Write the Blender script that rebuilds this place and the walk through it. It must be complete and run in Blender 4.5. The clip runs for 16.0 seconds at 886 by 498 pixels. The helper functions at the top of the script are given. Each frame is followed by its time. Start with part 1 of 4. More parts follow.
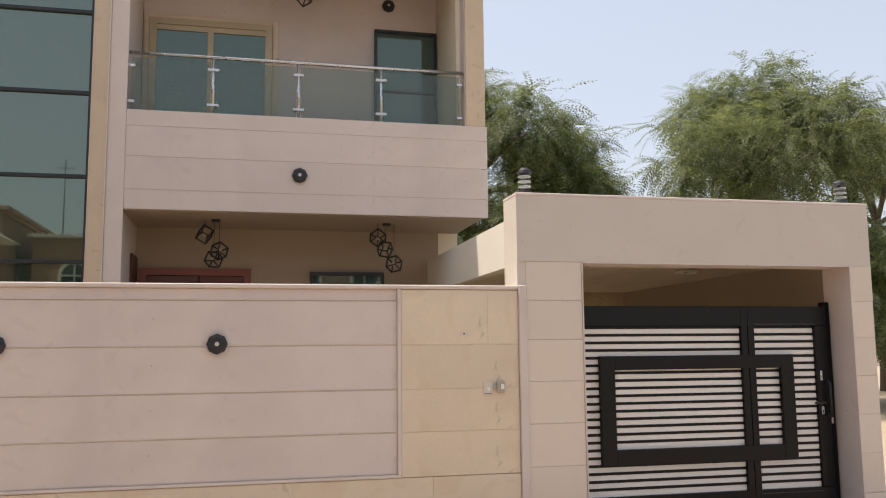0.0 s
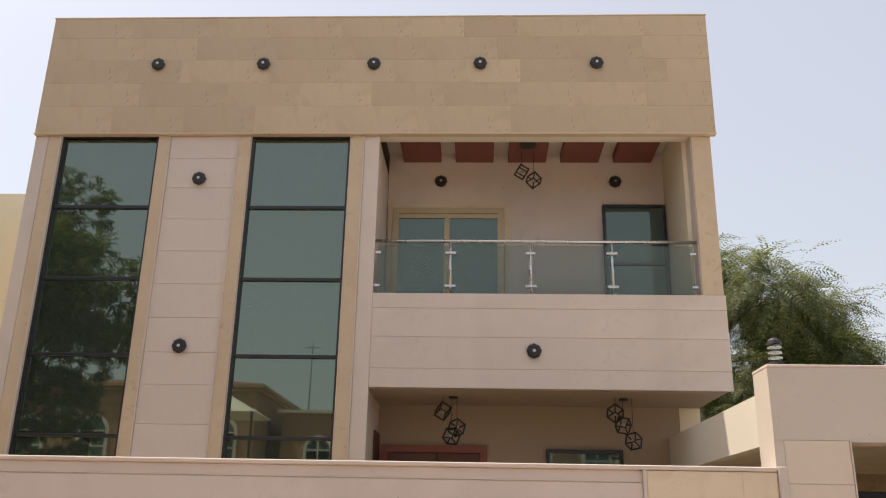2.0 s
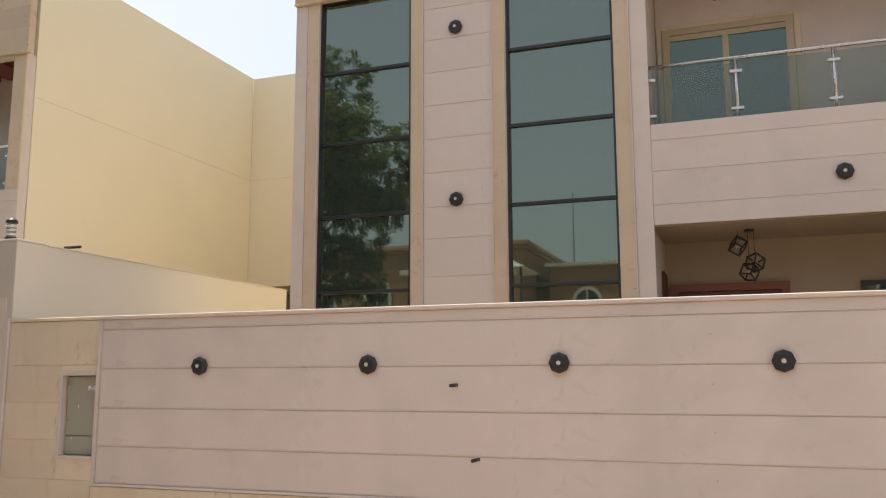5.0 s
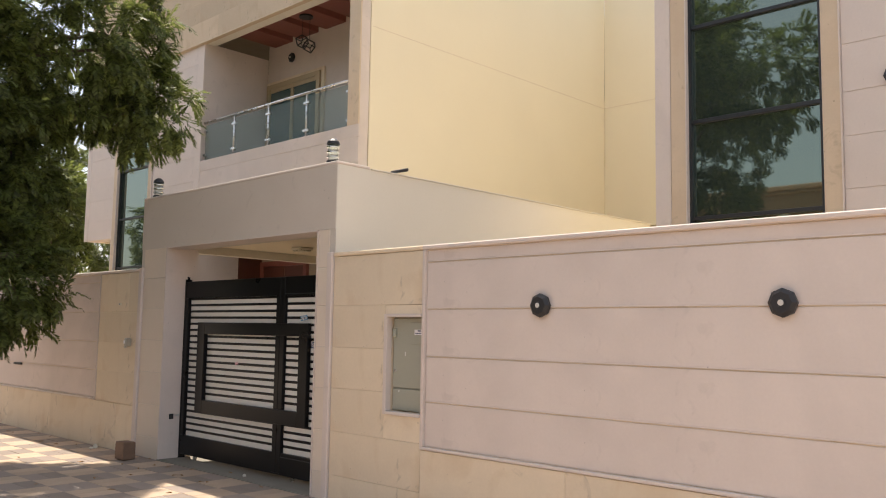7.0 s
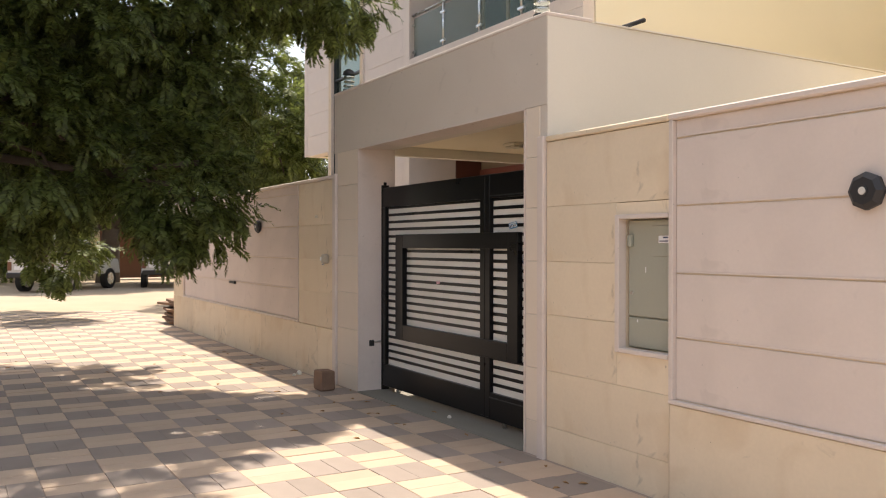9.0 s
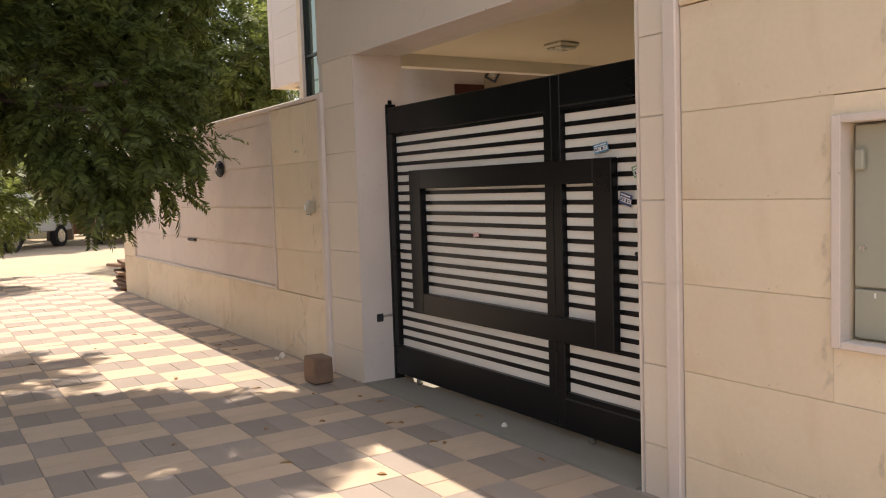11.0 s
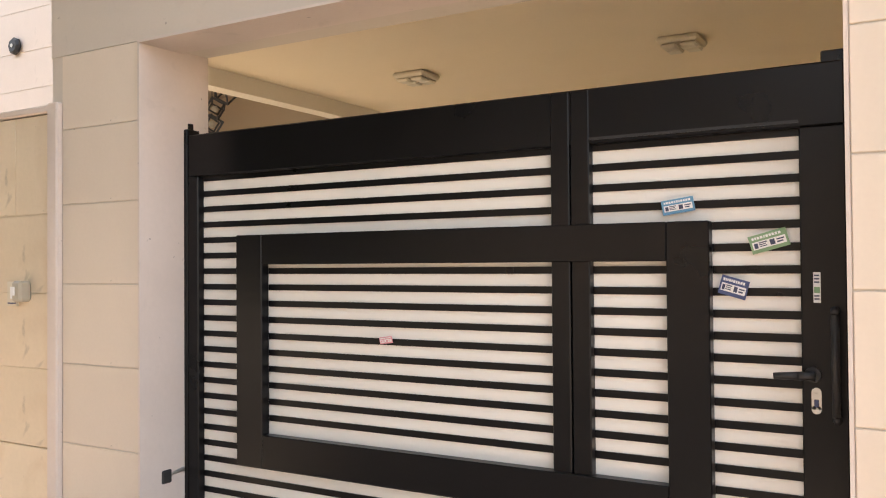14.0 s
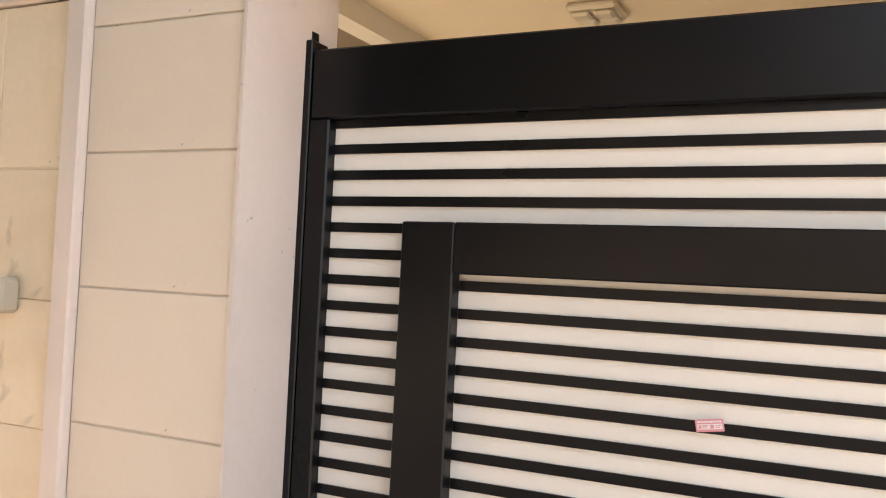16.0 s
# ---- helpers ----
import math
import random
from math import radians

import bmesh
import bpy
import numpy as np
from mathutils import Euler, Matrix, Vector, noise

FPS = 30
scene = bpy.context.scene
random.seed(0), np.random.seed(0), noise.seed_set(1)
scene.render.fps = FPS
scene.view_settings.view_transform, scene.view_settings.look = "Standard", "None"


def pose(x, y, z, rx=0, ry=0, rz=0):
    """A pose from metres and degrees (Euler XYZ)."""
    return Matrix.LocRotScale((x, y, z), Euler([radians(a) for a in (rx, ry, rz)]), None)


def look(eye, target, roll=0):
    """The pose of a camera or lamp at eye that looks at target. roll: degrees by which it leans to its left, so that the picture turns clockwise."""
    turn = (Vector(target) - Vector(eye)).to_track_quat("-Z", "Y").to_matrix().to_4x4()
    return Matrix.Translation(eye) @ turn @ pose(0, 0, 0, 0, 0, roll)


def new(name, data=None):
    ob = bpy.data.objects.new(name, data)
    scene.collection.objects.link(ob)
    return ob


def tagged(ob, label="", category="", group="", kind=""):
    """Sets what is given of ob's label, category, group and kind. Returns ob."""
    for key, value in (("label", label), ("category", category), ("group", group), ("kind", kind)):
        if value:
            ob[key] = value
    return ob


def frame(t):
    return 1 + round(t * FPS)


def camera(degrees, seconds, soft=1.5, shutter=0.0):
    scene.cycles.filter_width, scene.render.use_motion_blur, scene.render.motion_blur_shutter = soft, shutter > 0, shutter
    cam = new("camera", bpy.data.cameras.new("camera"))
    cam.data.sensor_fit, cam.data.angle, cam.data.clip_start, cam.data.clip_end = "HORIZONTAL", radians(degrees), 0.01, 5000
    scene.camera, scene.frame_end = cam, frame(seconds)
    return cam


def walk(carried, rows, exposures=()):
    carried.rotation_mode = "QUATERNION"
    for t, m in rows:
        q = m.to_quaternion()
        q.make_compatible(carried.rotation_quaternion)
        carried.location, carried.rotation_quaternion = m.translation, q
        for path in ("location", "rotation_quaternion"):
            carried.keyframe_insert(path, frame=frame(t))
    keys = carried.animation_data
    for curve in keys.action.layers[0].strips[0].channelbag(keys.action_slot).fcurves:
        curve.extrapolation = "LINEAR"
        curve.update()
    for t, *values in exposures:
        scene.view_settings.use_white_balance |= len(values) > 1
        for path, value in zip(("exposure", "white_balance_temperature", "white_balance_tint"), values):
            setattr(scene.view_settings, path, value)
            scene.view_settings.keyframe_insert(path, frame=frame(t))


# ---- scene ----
cam = camera(55.1, 16.0, soft=1.1)
METRES, EYE, TILT, LEAN, TURN = 12.7, 1.71, 0.0, 0.0, -12.9
ROWS = [
    (0.0, 0.0, 0.0, 0.0, 0.07, 6.85, 0.56),
    (0.5, -0.0014, -0.0017, 0.0023, 4.52, 11.98, 0.91),
    (1.0, -0.0039, -0.001, 0.0027, 8.35, 15.76, 0.24),
    (1.5, -0.0066, -0.0016, 0.0026, 11.7, 17.44, -0.53),
    (2.0, -0.0082, -0.0027, 0.0027, 15.12, 18.34, -1.07),
    (2.5, -0.0106, -0.0034, 0.0042, 17.72, 19.1, -0.91),
    (3.0, -0.0122, -0.0042, 0.0034, 21.31, 18.2, -0.69),
    (3.5, -0.0144, -0.0038, 0.0037, 25.39, 15.31, -0.39),
    (6.0, -0.1066, 0.0916, -0.0092, 41.7, 6.14, -0.35),
    (6.5, -0.1466, 0.134, -0.0104, 49.57, 6.28, -0.97),
    (7.0, -0.1824, 0.166, -0.01, 56.6, 5.51, -0.92),
    (7.5, -0.2122, 0.2003, -0.0112, 63.82, 3.94, -1.11),
    (8.0, -0.2426, 0.2231, -0.0133, 69.1, 2.27, -1.19),
    (10.5, -0.4659, 0.2701, -0.0151, 73.02, -3.03, 1.49),
    (11.0, -0.5119, 0.2701, -0.0161, 70.49, -4.16, 1.88),
    (11.5, -0.5581, 0.2636, -0.017, 66.3, -4.37, 2.01),
    (12.0, -0.5988, 0.2606, -0.0176, 61.58, -5.3, 3.15),
    (12.5, -0.6344, 0.2572, -0.0166, 59.21, -5.11, 1.28),
    (13.0, -0.6682, 0.2487, -0.0178, 54.64, -5.05, 0.57),
    (13.5, -0.6987, 0.2456, -0.0191, 48.58, -3.88, 1.46),
    (14.0, -0.7293, 0.2436, -0.0167, 43.22, 0.98, 0.45),
    (14.5, -0.7614, 0.2414, -0.0157, 41.7, 1.65, 0.68),
    (15.0, -0.7975, 0.2539, -0.0167, 42.18, 0.28, -0.79),
    (15.5, -0.8382, 0.2631, -0.0163, 42.29, 0.37, -2.34),
    (16.0, -0.8818, 0.2835, -0.0169, 38.43, 1.77, -2.75),
]
walk(cam, [(t, pose(0, 0, EYE, TILT, LEAN, TURN) @ pose(METRES * x, METRES * y, METRES * z, 90 + pitch, roll, yaw)) for t, x, y, z, yaw, pitch, roll in ROWS],
     exposures=((0.0, 0.6, 6450, 12), (1.0, 0.62, 6650, 12), (2.5, 0.52, 6850, 12), (3.5, 0.52, 6850, 12), (6.0, 0.84, 6500, 10), (7.0, 1.0, 6500, 11), (8.2, 1.1, 6450, 11), (10.5, 1.1, 6700, 11), (11.2, 1.26, 6650, 11), (12.0, 1.64, 6650, 11), (12.5, 1.72, 6600, 10), (14.0, 2.24, 6550, 10), (15.0, 2.45, 6500, 10), (16.0, 2.42, 6550, 10)))

# ---- light and sky ----
SUN_WAY = Vector((-0.42, 0.21, 1.0)).normalized()
sun = new("sun", bpy.data.lights.new("sun", "SUN"))
sun.data.energy, sun.data.angle, sun.data.color = 3.45, radians(0.6), (1.0, 0.91, 0.78)
sun.matrix_world = look(SUN_WAY * 60, (0, 0, 0))
world = bpy.data.worlds.new("sky")
scene.world = world
world.use_nodes = True
wt = world.node_tree
sky = wt.nodes.new("ShaderNodeTexSky")
sky.sky_type, sky.sun_disc = "NISHITA", False
sky.sun_elevation = math.asin(SUN_WAY.z)
sky.sun_rotation = math.atan2(SUN_WAY.x, SUN_WAY.y)
sky.air_density, sky.dust_density, sky.ozone_density = 1.2, 3.0, 1.0
back = wt.nodes["Background"]
back.inputs["Strength"].default_value = 0.15
haze = wt.nodes.new("ShaderNodeMixRGB")   # dusty summer haze, the same all round
haze.inputs[0].default_value = 0.55
haze.inputs[2].default_value = (3.48, 3.44, 3.46, 1)
wt.links.new(sky.outputs[0], haze.inputs[1])
wt.links.new(haze.outputs[0], back.inputs["Color"])

# ---- materials ----


def material(name, colour, rough=0.8, metal=0.0, vary=0.12, scale=6.0, fine=60.0, bump=0.15, stain=0.0, stain_colour=(0.2, 0.15, 0.1), stain_scale=1.3, spread=0.0, sheen=0.5, speck=0.0):
    """A node material: base colour with broad and fine variation, optional blotchy stains, per-object spread, and fine relief."""
    m = bpy.data.materials.new(name)
    m.use_nodes = True
    t = m.node_tree
    b = t.nodes["Principled BSDF"]
    b.inputs["Metallic"].default_value = metal
    b.inputs["Specular IOR Level"].default_value = sheen
    co = t.nodes.new("ShaderNodeTexCoord")
    n1, n2 = t.nodes.new("ShaderNodeTexNoise"), t.nodes.new("ShaderNodeTexNoise")
    for n, s, d in ((n1, scale, 5), (n2, fine, 3)):
        n.inputs["Scale"].default_value, n.inputs["Detail"].default_value = s, d
        t.links.new(co.outputs["Object"], n.inputs["Vector"])

    def math_node(op, a, c):
        k = t.nodes.new("ShaderNodeMath")
        k.operation = op
        for i, v in enumerate((a, c)):
            if isinstance(v, (int, float)):
                k.inputs[i].default_value = v
            else:
                t.links.new(v, k.inputs[i])
        return k.outputs[0]
    mixed = math_node("ADD", math_node("MULTIPLY", n1.outputs[0], 0.65), math_node("MULTIPLY", n2.outputs[0], 0.35))
    value = math_node("ADD", math_node("MULTIPLY", mixed, 2 * vary), 1 - vary)
    if spread:
        info = t.nodes.new("ShaderNodeObjectInfo")
        value = math_node("MULTIPLY", value, math_node("ADD", math_node("MULTIPLY", info.outputs["Random"], 2 * spread), 1 - spread))
    hsv = t.nodes.new("ShaderNodeHueSaturation")
    hsv.inputs["Color"].default_value = (*colour, 1)
    t.links.new(value, hsv.inputs["Value"])
    colour_out = hsv.outputs[0]
    if stain:
        n3 = t.nodes.new("ShaderNodeTexNoise")
        n3.inputs["Scale"].default_value, n3.inputs["Detail"].default_value, n3.inputs["Distortion"].default_value = stain_scale, 8, 0.6
        t.links.new(co.outputs["Object"], n3.inputs["Vector"])
        ramp = t.nodes.new("ShaderNodeValToRGB")
        ramp.color_ramp.elements[0].position, ramp.color_ramp.elements[1].position = 0.5, 0.72
        t.links.new(n3.outputs[0], ramp.inputs[0])
        mix = t.nodes.new("ShaderNodeMixRGB")
        t.links.new(math_node("MULTIPLY", ramp.outputs[0], stain), mix.inputs[0])
        t.links.new(colour_out, mix.inputs[1])
        mix.inputs[2].default_value = (*stain_colour, 1)
        colour_out = mix.outputs[0]
    if speck:
        n4 = t.nodes.new("ShaderNodeTexNoise")
        n4.inputs["Scale"].default_value, n4.inputs["Detail"].default_value, n4.inputs["Distortion"].default_value = 4.5, 10, 1.6
        t.links.new(co.outputs["Object"], n4.inputs["Vector"])
        ramp = t.nodes.new("ShaderNodeValToRGB")
        ramp.color_ramp.elements[0].position, ramp.color_ramp.elements[1].position = 0.62, 0.72
        t.links.new(n4.outputs[0], ramp.inputs[0])
        mix = t.nodes.new("ShaderNodeMixRGB")
        t.links.new(math_node("MULTIPLY", ramp.outputs[0], speck), mix.inputs[0])
        t.links.new(colour_out, mix.inputs[1])
        mix.inputs[2].default_value = (*(0.55 * c for c in colour), 1)
        n5 = t.nodes.new("ShaderNodeTexNoise")   # small dark pits
        n5.inputs["Scale"].default_value, n5.inputs["Detail"].default_value = 19, 4
        t.links.new(co.outputs["Object"], n5.inputs["Vector"])
        pits = t.nodes.new("ShaderNodeValToRGB")
        pits.color_ramp.elements[0].position, pits.color_ramp.elements[1].position = 0.725, 0.76
        t.links.new(n5.outputs[0], pits.inputs[0])
        mix2 = t.nodes.new("ShaderNodeMixRGB")
        t.links.new(math_node("MULTIPLY", pits.outputs[0], 0.55), mix2.inputs[0])
        t.links.new(mix.outputs[0], mix2.inputs[1])
        mix2.inputs[2].default_value = (*(0.3 * c for c in colour), 1)
        colour_out = mix2.outputs[0]
    t.links.new(colour_out, b.inputs["Base Color"])
    rr = math_node("ADD", math_node("MULTIPLY", n1.outputs[0], 0.16), rough - 0.08)
    t.links.new(rr, b.inputs["Roughness"])
    if bump:
        bp = t.nodes.new("ShaderNodeBump")
        bp.inputs["Strength"].default_value, bp.inputs["Distance"].default_value = bump, 0.01
        t.links.new(mixed, bp.inputs["Height"])
        t.links.new(bp.outputs[0], b.inputs["Normal"])
    return m


def leaf_material(name, colour, spread=0.35):
    m = bpy.data.materials.new(name)
    m.use_nodes = True
    t = m.node_tree
    b = t.nodes["Principled BSDF"]
    geo = t.nodes.new("ShaderNodeNewGeometry")
    hsv = t.nodes.new("ShaderNodeHueSaturation")
    hsv.inputs["Color"].default_value = (*colour, 1)
    ramp = t.nodes.new("ShaderNodeMapRange")
    ramp.inputs[3].default_value, ramp.inputs[4].default_value = 1 - spread, 1 + spread
    t.links.new(geo.outputs["Random Per Island"], ramp.inputs[0])
    t.links.new(ramp.outputs[0], hsv.inputs["Value"])
    t.links.new(hsv.outputs[0], b.inputs["Base Color"])
    b.inputs["Roughness"].default_value = 0.55
    tr = t.nodes.new("ShaderNodeBsdfTranslucent")
    bright = t.nodes.new("ShaderNodeHueSaturation")
    bright.inputs["Value"].default_value, bright.inputs["Hue"].default_value = 1.5, 0.48
    t.links.new(hsv.outputs[0], bright.inputs["Color"])
    t.links.new(bright.outputs[0], tr.inputs["Color"])
    mix = t.nodes.new("ShaderNodeMixShader")
    mix.inputs[0].default_value = 0.5
    t.links.new(b.outputs[0], mix.inputs[1])
    t.links.new(tr.outputs[0], mix.inputs[2])
    t.links.new(mix.outputs[0], t.nodes["Material Output"].inputs[0])
    return m


def glass_material(name, tint, mirror, rough=0.02, clear=0.0):
    """Coated glass: a mirror-like coat over a dark body, or with clear set, a see-through pane."""
    m = bpy.data.materials.new(name)
    m.use_nodes = True
    t = m.node_tree
    b = t.nodes["Principled BSDF"]
    b.inputs["Base Color"].default_value = (*tint, 1)
    b.inputs["Roughness"].default_value = rough
    b.inputs["IOR"].default_value = mirror
    b.inputs["Specular Tint"].default_value = (0.80, 0.95, 0.80, 1)
    if clear:
        tr = t.nodes.new("ShaderNodeBsdfTransparent")
        tr.inputs[0].default_value = (0.86, 0.9, 0.89, 1)
        mix = t.nodes.new("ShaderNodeMixShader")
        mix.inputs[0].default_value = clear
        t.links.new(b.outputs[0], mix.inputs[1])
        t.links.new(tr.outputs[0], mix.inputs[2])
        t.links.new(mix.outputs[0], t.nodes["Material Output"].inputs[0])
    return m


PALE = material("pale_limestone", (0.665, 0.58, 0.52), 0.85, vary=0.10, scale=2.5, fine=45, speck=0.16, stain=0.4, stain_colour=(0.53, 0.465, 0.42), stain_scale=1.1, spread=0.02, bump=0.2, sheen=0.3)
BEIGE = material("beige_limestone", (0.72, 0.61, 0.455), 0.85, vary=0.13, scale=3.0, fine=40, speck=0.5, stain=0.5, stain_colour=(0.58, 0.44, 0.28), stain_scale=2.6, spread=0.06, bump=0.22, sheen=0.3)
SLAB = material("tan_stone_slab", (0.57, 0.455, 0.325), 0.85, vary=0.18, scale=2.2, fine=35, speck=0.5, stain=0.6, stain_colour=(0.45, 0.325, 0.21), stain_scale=2.1, spread=0.09, bump=0.22, sheen=0.3)
TRIMM = material("tan_stone_trim", (0.61, 0.49, 0.355), 0.85, vary=0.14, scale=4, fine=50, speck=0.4, stain=0.35, stain_colour=(0.48, 0.36, 0.24), bump=0.2, sheen=0.3)
GREY = material("grey_beige_render", (0.62, 0.56, 0.485), 0.88, vary=0.08, scale=1.5, fine=60, speck=0.15, stain=0.35, stain_colour=(0.55, 0.475, 0.395), stain_scale=0.8, spread=0.03, sheen=0.3)
BLOCKST = material("cream_block_stone", (0.70, 0.61, 0.505), 0.88, vary=0.08, scale=1.5, fine=60, speck=0.15, stain=0.35, stain_colour=(0.58, 0.50, 0.41), stain_scale=1.2, spread=0.03, sheen=0.3)
YELLOW = material("cream_yellow_paint", (0.80, 0.715, 0.535), 0.9, vary=0.05, scale=0.8, fine=70, stain=0.18, stain_colour=(0.72, 0.635, 0.47), stain_scale=0.5, bump=0.12, sheen=0.25)
WHITEPAINT = material("off_white_paint", (0.74, 0.69, 0.60), 0.85, vary=0.06, scale=1.2, bump=0.1, sheen=0.3)
# cream lightened to stand in for light bounced up to the second carport ceiling
CEIL = material("bounce_lightened_cream", (0.82, 0.71, 0.54), 0.88, vary=0.06, scale=1.2, stain=0.2, stain_colour=(0.68, 0.58, 0.43), bump=0.08, sheen=0.3)
TANWALL = material("tan_house_paint", (0.38, 0.23, 0.14), 0.9, vary=0.1, scale=1.0, stain=0.3, stain_colour=(0.34, 0.23, 0.14), bump=0.15)
ROOFTILE = material("red_brown_roof_tile", (0.19, 0.065, 0.04), 0.85, vary=0.25, scale=4, bump=0.4)
CANVAS = material("white_shade_canvas", (0.72, 0.68, 0.58), 0.8, vary=0.06, bump=0.05)
# beige darkened to carry the shade under the balcony and first carport
PORCH = material("shade_darkened_beige", (0.36, 0.29, 0.215), 0.88, vary=0.06, scale=1.2, bump=0.1, sheen=0.3)
TILEF = material("cream_courtyard_tile", (0.56, 0.48, 0.38), 0.6, vary=0.08, scale=2, bump=0.05)
BLACK = material("black_gloss_paint", (0.005, 0.005, 0.006), 0.3, vary=0.3, scale=3, stain=0.2, stain_colour=(0.014, 0.013, 0.012), stain_scale=1.6, bump=0.04, sheen=0.25)
WHITEBAR = material("white_gate_sheet", (0.80, 0.77, 0.71), 0.5, vary=0.05, scale=2, stain=0.15, stain_colour=(0.62, 0.58, 0.5), bump=0.04)
IRON = material("black_cast_iron", (0.02, 0.02, 0.022), 0.5, vary=0.3, bump=0.15)
STEEL = material("brushed_steel", (0.62, 0.61, 0.59), 0.28, metal=1.0, vary=0.08, bump=0.04)
REDWOOD = material("red_brown_wood", (0.23, 0.075, 0.055), 0.6, vary=0.25, scale=3, fine=90, bump=0.15)
DARKWOOD = material("dark_red_door_wood", (0.10, 0.03, 0.018), 0.45, vary=0.3, scale=3, fine=90)
GOLD = material("champagne_aluminium", (0.46, 0.36, 0.22), 0.4, metal=0.4, vary=0.08, bump=0.03)
DARKFRAME = material("dark_aluminium", (0.02, 0.022, 0.024), 0.4, vary=0.2, bump=0.03)
GLASS = glass_material("green_mirror_glass", (0.03, 0.04, 0.032), 2.6)
BLUEGLASS = glass_material("blue_green_glass", (0.05, 0.085, 0.085), 2.0)
CLEAR = glass_material("clear_glass", (0.2, 0.24, 0.23), 1.5, clear=0.8)
CABINET = material("grey_green_enamel", (0.36, 0.36, 0.29), 0.42, vary=0.08, scale=2, stain=0.2, stain_colour=(0.5, 0.48, 0.4), bump=0.04)
SWITCH = material("ivory_plastic", (0.66, 0.60, 0.48), 0.5, vary=0.06, bump=0.03)
PLASTIC = material("clear_grey_plastic", (0.42, 0.38, 0.30), 0.3, vary=0.1, bump=0.03)
LAMPW = material("white_lens", (0.6, 0.58, 0.53), 0.3, vary=0.04, bump=0.02)
PAVE_L = material("cream_paver", (0.50, 0.375, 0.275), 0.9, vary=0.16, scale=5, fine=90, stain=0.3, stain_colour=(0.40, 0.31, 0.23), stain_scale=1.5, spread=0.10, bump=0.35, sheen=0.3)
PAVE_D = material("grey_paver", (0.315, 0.255, 0.215), 0.9, vary=0.16, scale=5, fine=90, stain=0.3, stain_colour=(0.40, 0.34, 0.28), stain_scale=1.5, spread=0.12, bump=0.35, sheen=0.3)
CONCRETE = material("grey_concrete", (0.27, 0.245, 0.205), 0.9, vary=0.18, scale=3, stain=0.4, stain_colour=(0.24, 0.21, 0.17), bump=0.3, sheen=0.3)
SAND = material("sandy_ground", (0.42, 0.33, 0.235), 0.95, vary=0.2, scale=0.8, fine=25, stain=0.4, stain_colour=(0.38, 0.31, 0.23), stain_scale=0.4, bump=0.5, sheen=0.2)
ASPHALT = material("worn_asphalt", (0.16, 0.145, 0.125), 0.92, vary=0.2, scale=1.5, fine=120, stain=0.4, stain_colour=(0.3, 0.25, 0.19), stain_scale=0.3, bump=0.4)
BARK = material("grey_brown_bark", (0.12, 0.09, 0.065), 0.95, vary=0.4, scale=9, fine=50, bump=0.8)
BLOCK = material("brown_wood_block", (0.21, 0.13, 0.085), 0.9, vary=0.3, scale=6, stain=0.4, stain_colour=(0.12, 0.08, 0.055), stain_scale=5, bump=0.4)
CARWHITE = material("white_car_paint", (0.6, 0.585, 0.55), 0.25, vary=0.03, bump=0.0)
TYRE = material("black_rubber", (0.02, 0.02, 0.02), 0.8, vary=0.2)
BROWN = material("brown_garage_paint", (0.20, 0.09, 0.05), 0.7, vary=0.15)
NEEM = leaf_material("neem_leaf", (0.10, 0.13, 0.034), 0.55)
GHAF = leaf_material("ghaf_leaf", (0.12, 0.15, 0.055), 0.5)
PAPER_B = material("blue_white_card", (0.12, 0.30, 0.48), 0.5, vary=0.1)
PAPER_G = material("green_white_card", (0.22, 0.36, 0.20), 0.5, vary=0.1)
PAPER_W = material("white_navy_card", (0.06, 0.085, 0.2), 0.5, vary=0.1)
PAPER_P = material("pink_white_card", (0.70, 0.32, 0.36), 0.5, vary=0.1)
INK = material("dark_print", (0.05, 0.06, 0.12), 0.6, vary=0.1)
WHITEINK = material("white_print", (0.8, 0.8, 0.8), 0.6, vary=0.05)
DRYLEAF = material("dry_leaf", (0.30, 0.17, 0.07), 0.9, vary=0.3)

# ---- mesh helpers ----
BASE = {}
GROUND = -0.04


def thing(name, base, label, category, group="", kind=""):
    """An Empty at the thing's base; parts are given in world coordinates and made local to it."""
    ob = new(name)
    ob.empty_display_size = 0.1
    ob.location = base
    BASE[ob] = Vector(base)
    return tagged(ob, label, category, group, kind)


def part(name, bm, mat, parent=None, label="", smooth=False):
    """Links a bmesh as one mesh object; under a parent its coordinates become local to the thing."""
    base = BASE[parent] if parent else Vector((0, 0, 0))
    bmesh.ops.translate(bm, verts=bm.verts, vec=-base)
    me = bpy.data.meshes.new(name)
    bm.to_mesh(me)
    bm.free()
    me.materials.append(mat)
    if smooth:
        for p in me.polygons:
            p.use_smooth = True
    ob = new(name, me)
    if parent:
        ob.parent = parent
        BASE[ob] = base
    if label:
        ob["label"] = label
    return ob


def piece(name, mesh, parent, at):
    """One of many alike pieces that share a mesh, at a world place under its parent."""
    ob = new(name, mesh)
    ob.parent = parent
    ob.location = Vector(at) - BASE[parent]
    return ob


def box(bm, x0, x1, y0, y1, z0, z1, bevel=0.0):
    g = bmesh.ops.create_cube(bm, size=1.0)
    vs = g["verts"]
    bmesh.ops.scale(bm, verts=vs, vec=(x1 - x0, y1 - y0, z1 - z0))
    bmesh.ops.translate(bm, verts=vs, vec=((x0 + x1) / 2, (y0 + y1) / 2, (z0 + z1) / 2))
    if bevel:
        es = list({e for v in vs for e in v.link_edges})
        bmesh.ops.bevel(bm, geom=es, offset=bevel, segments=1, affect="EDGES", profile=0.5)


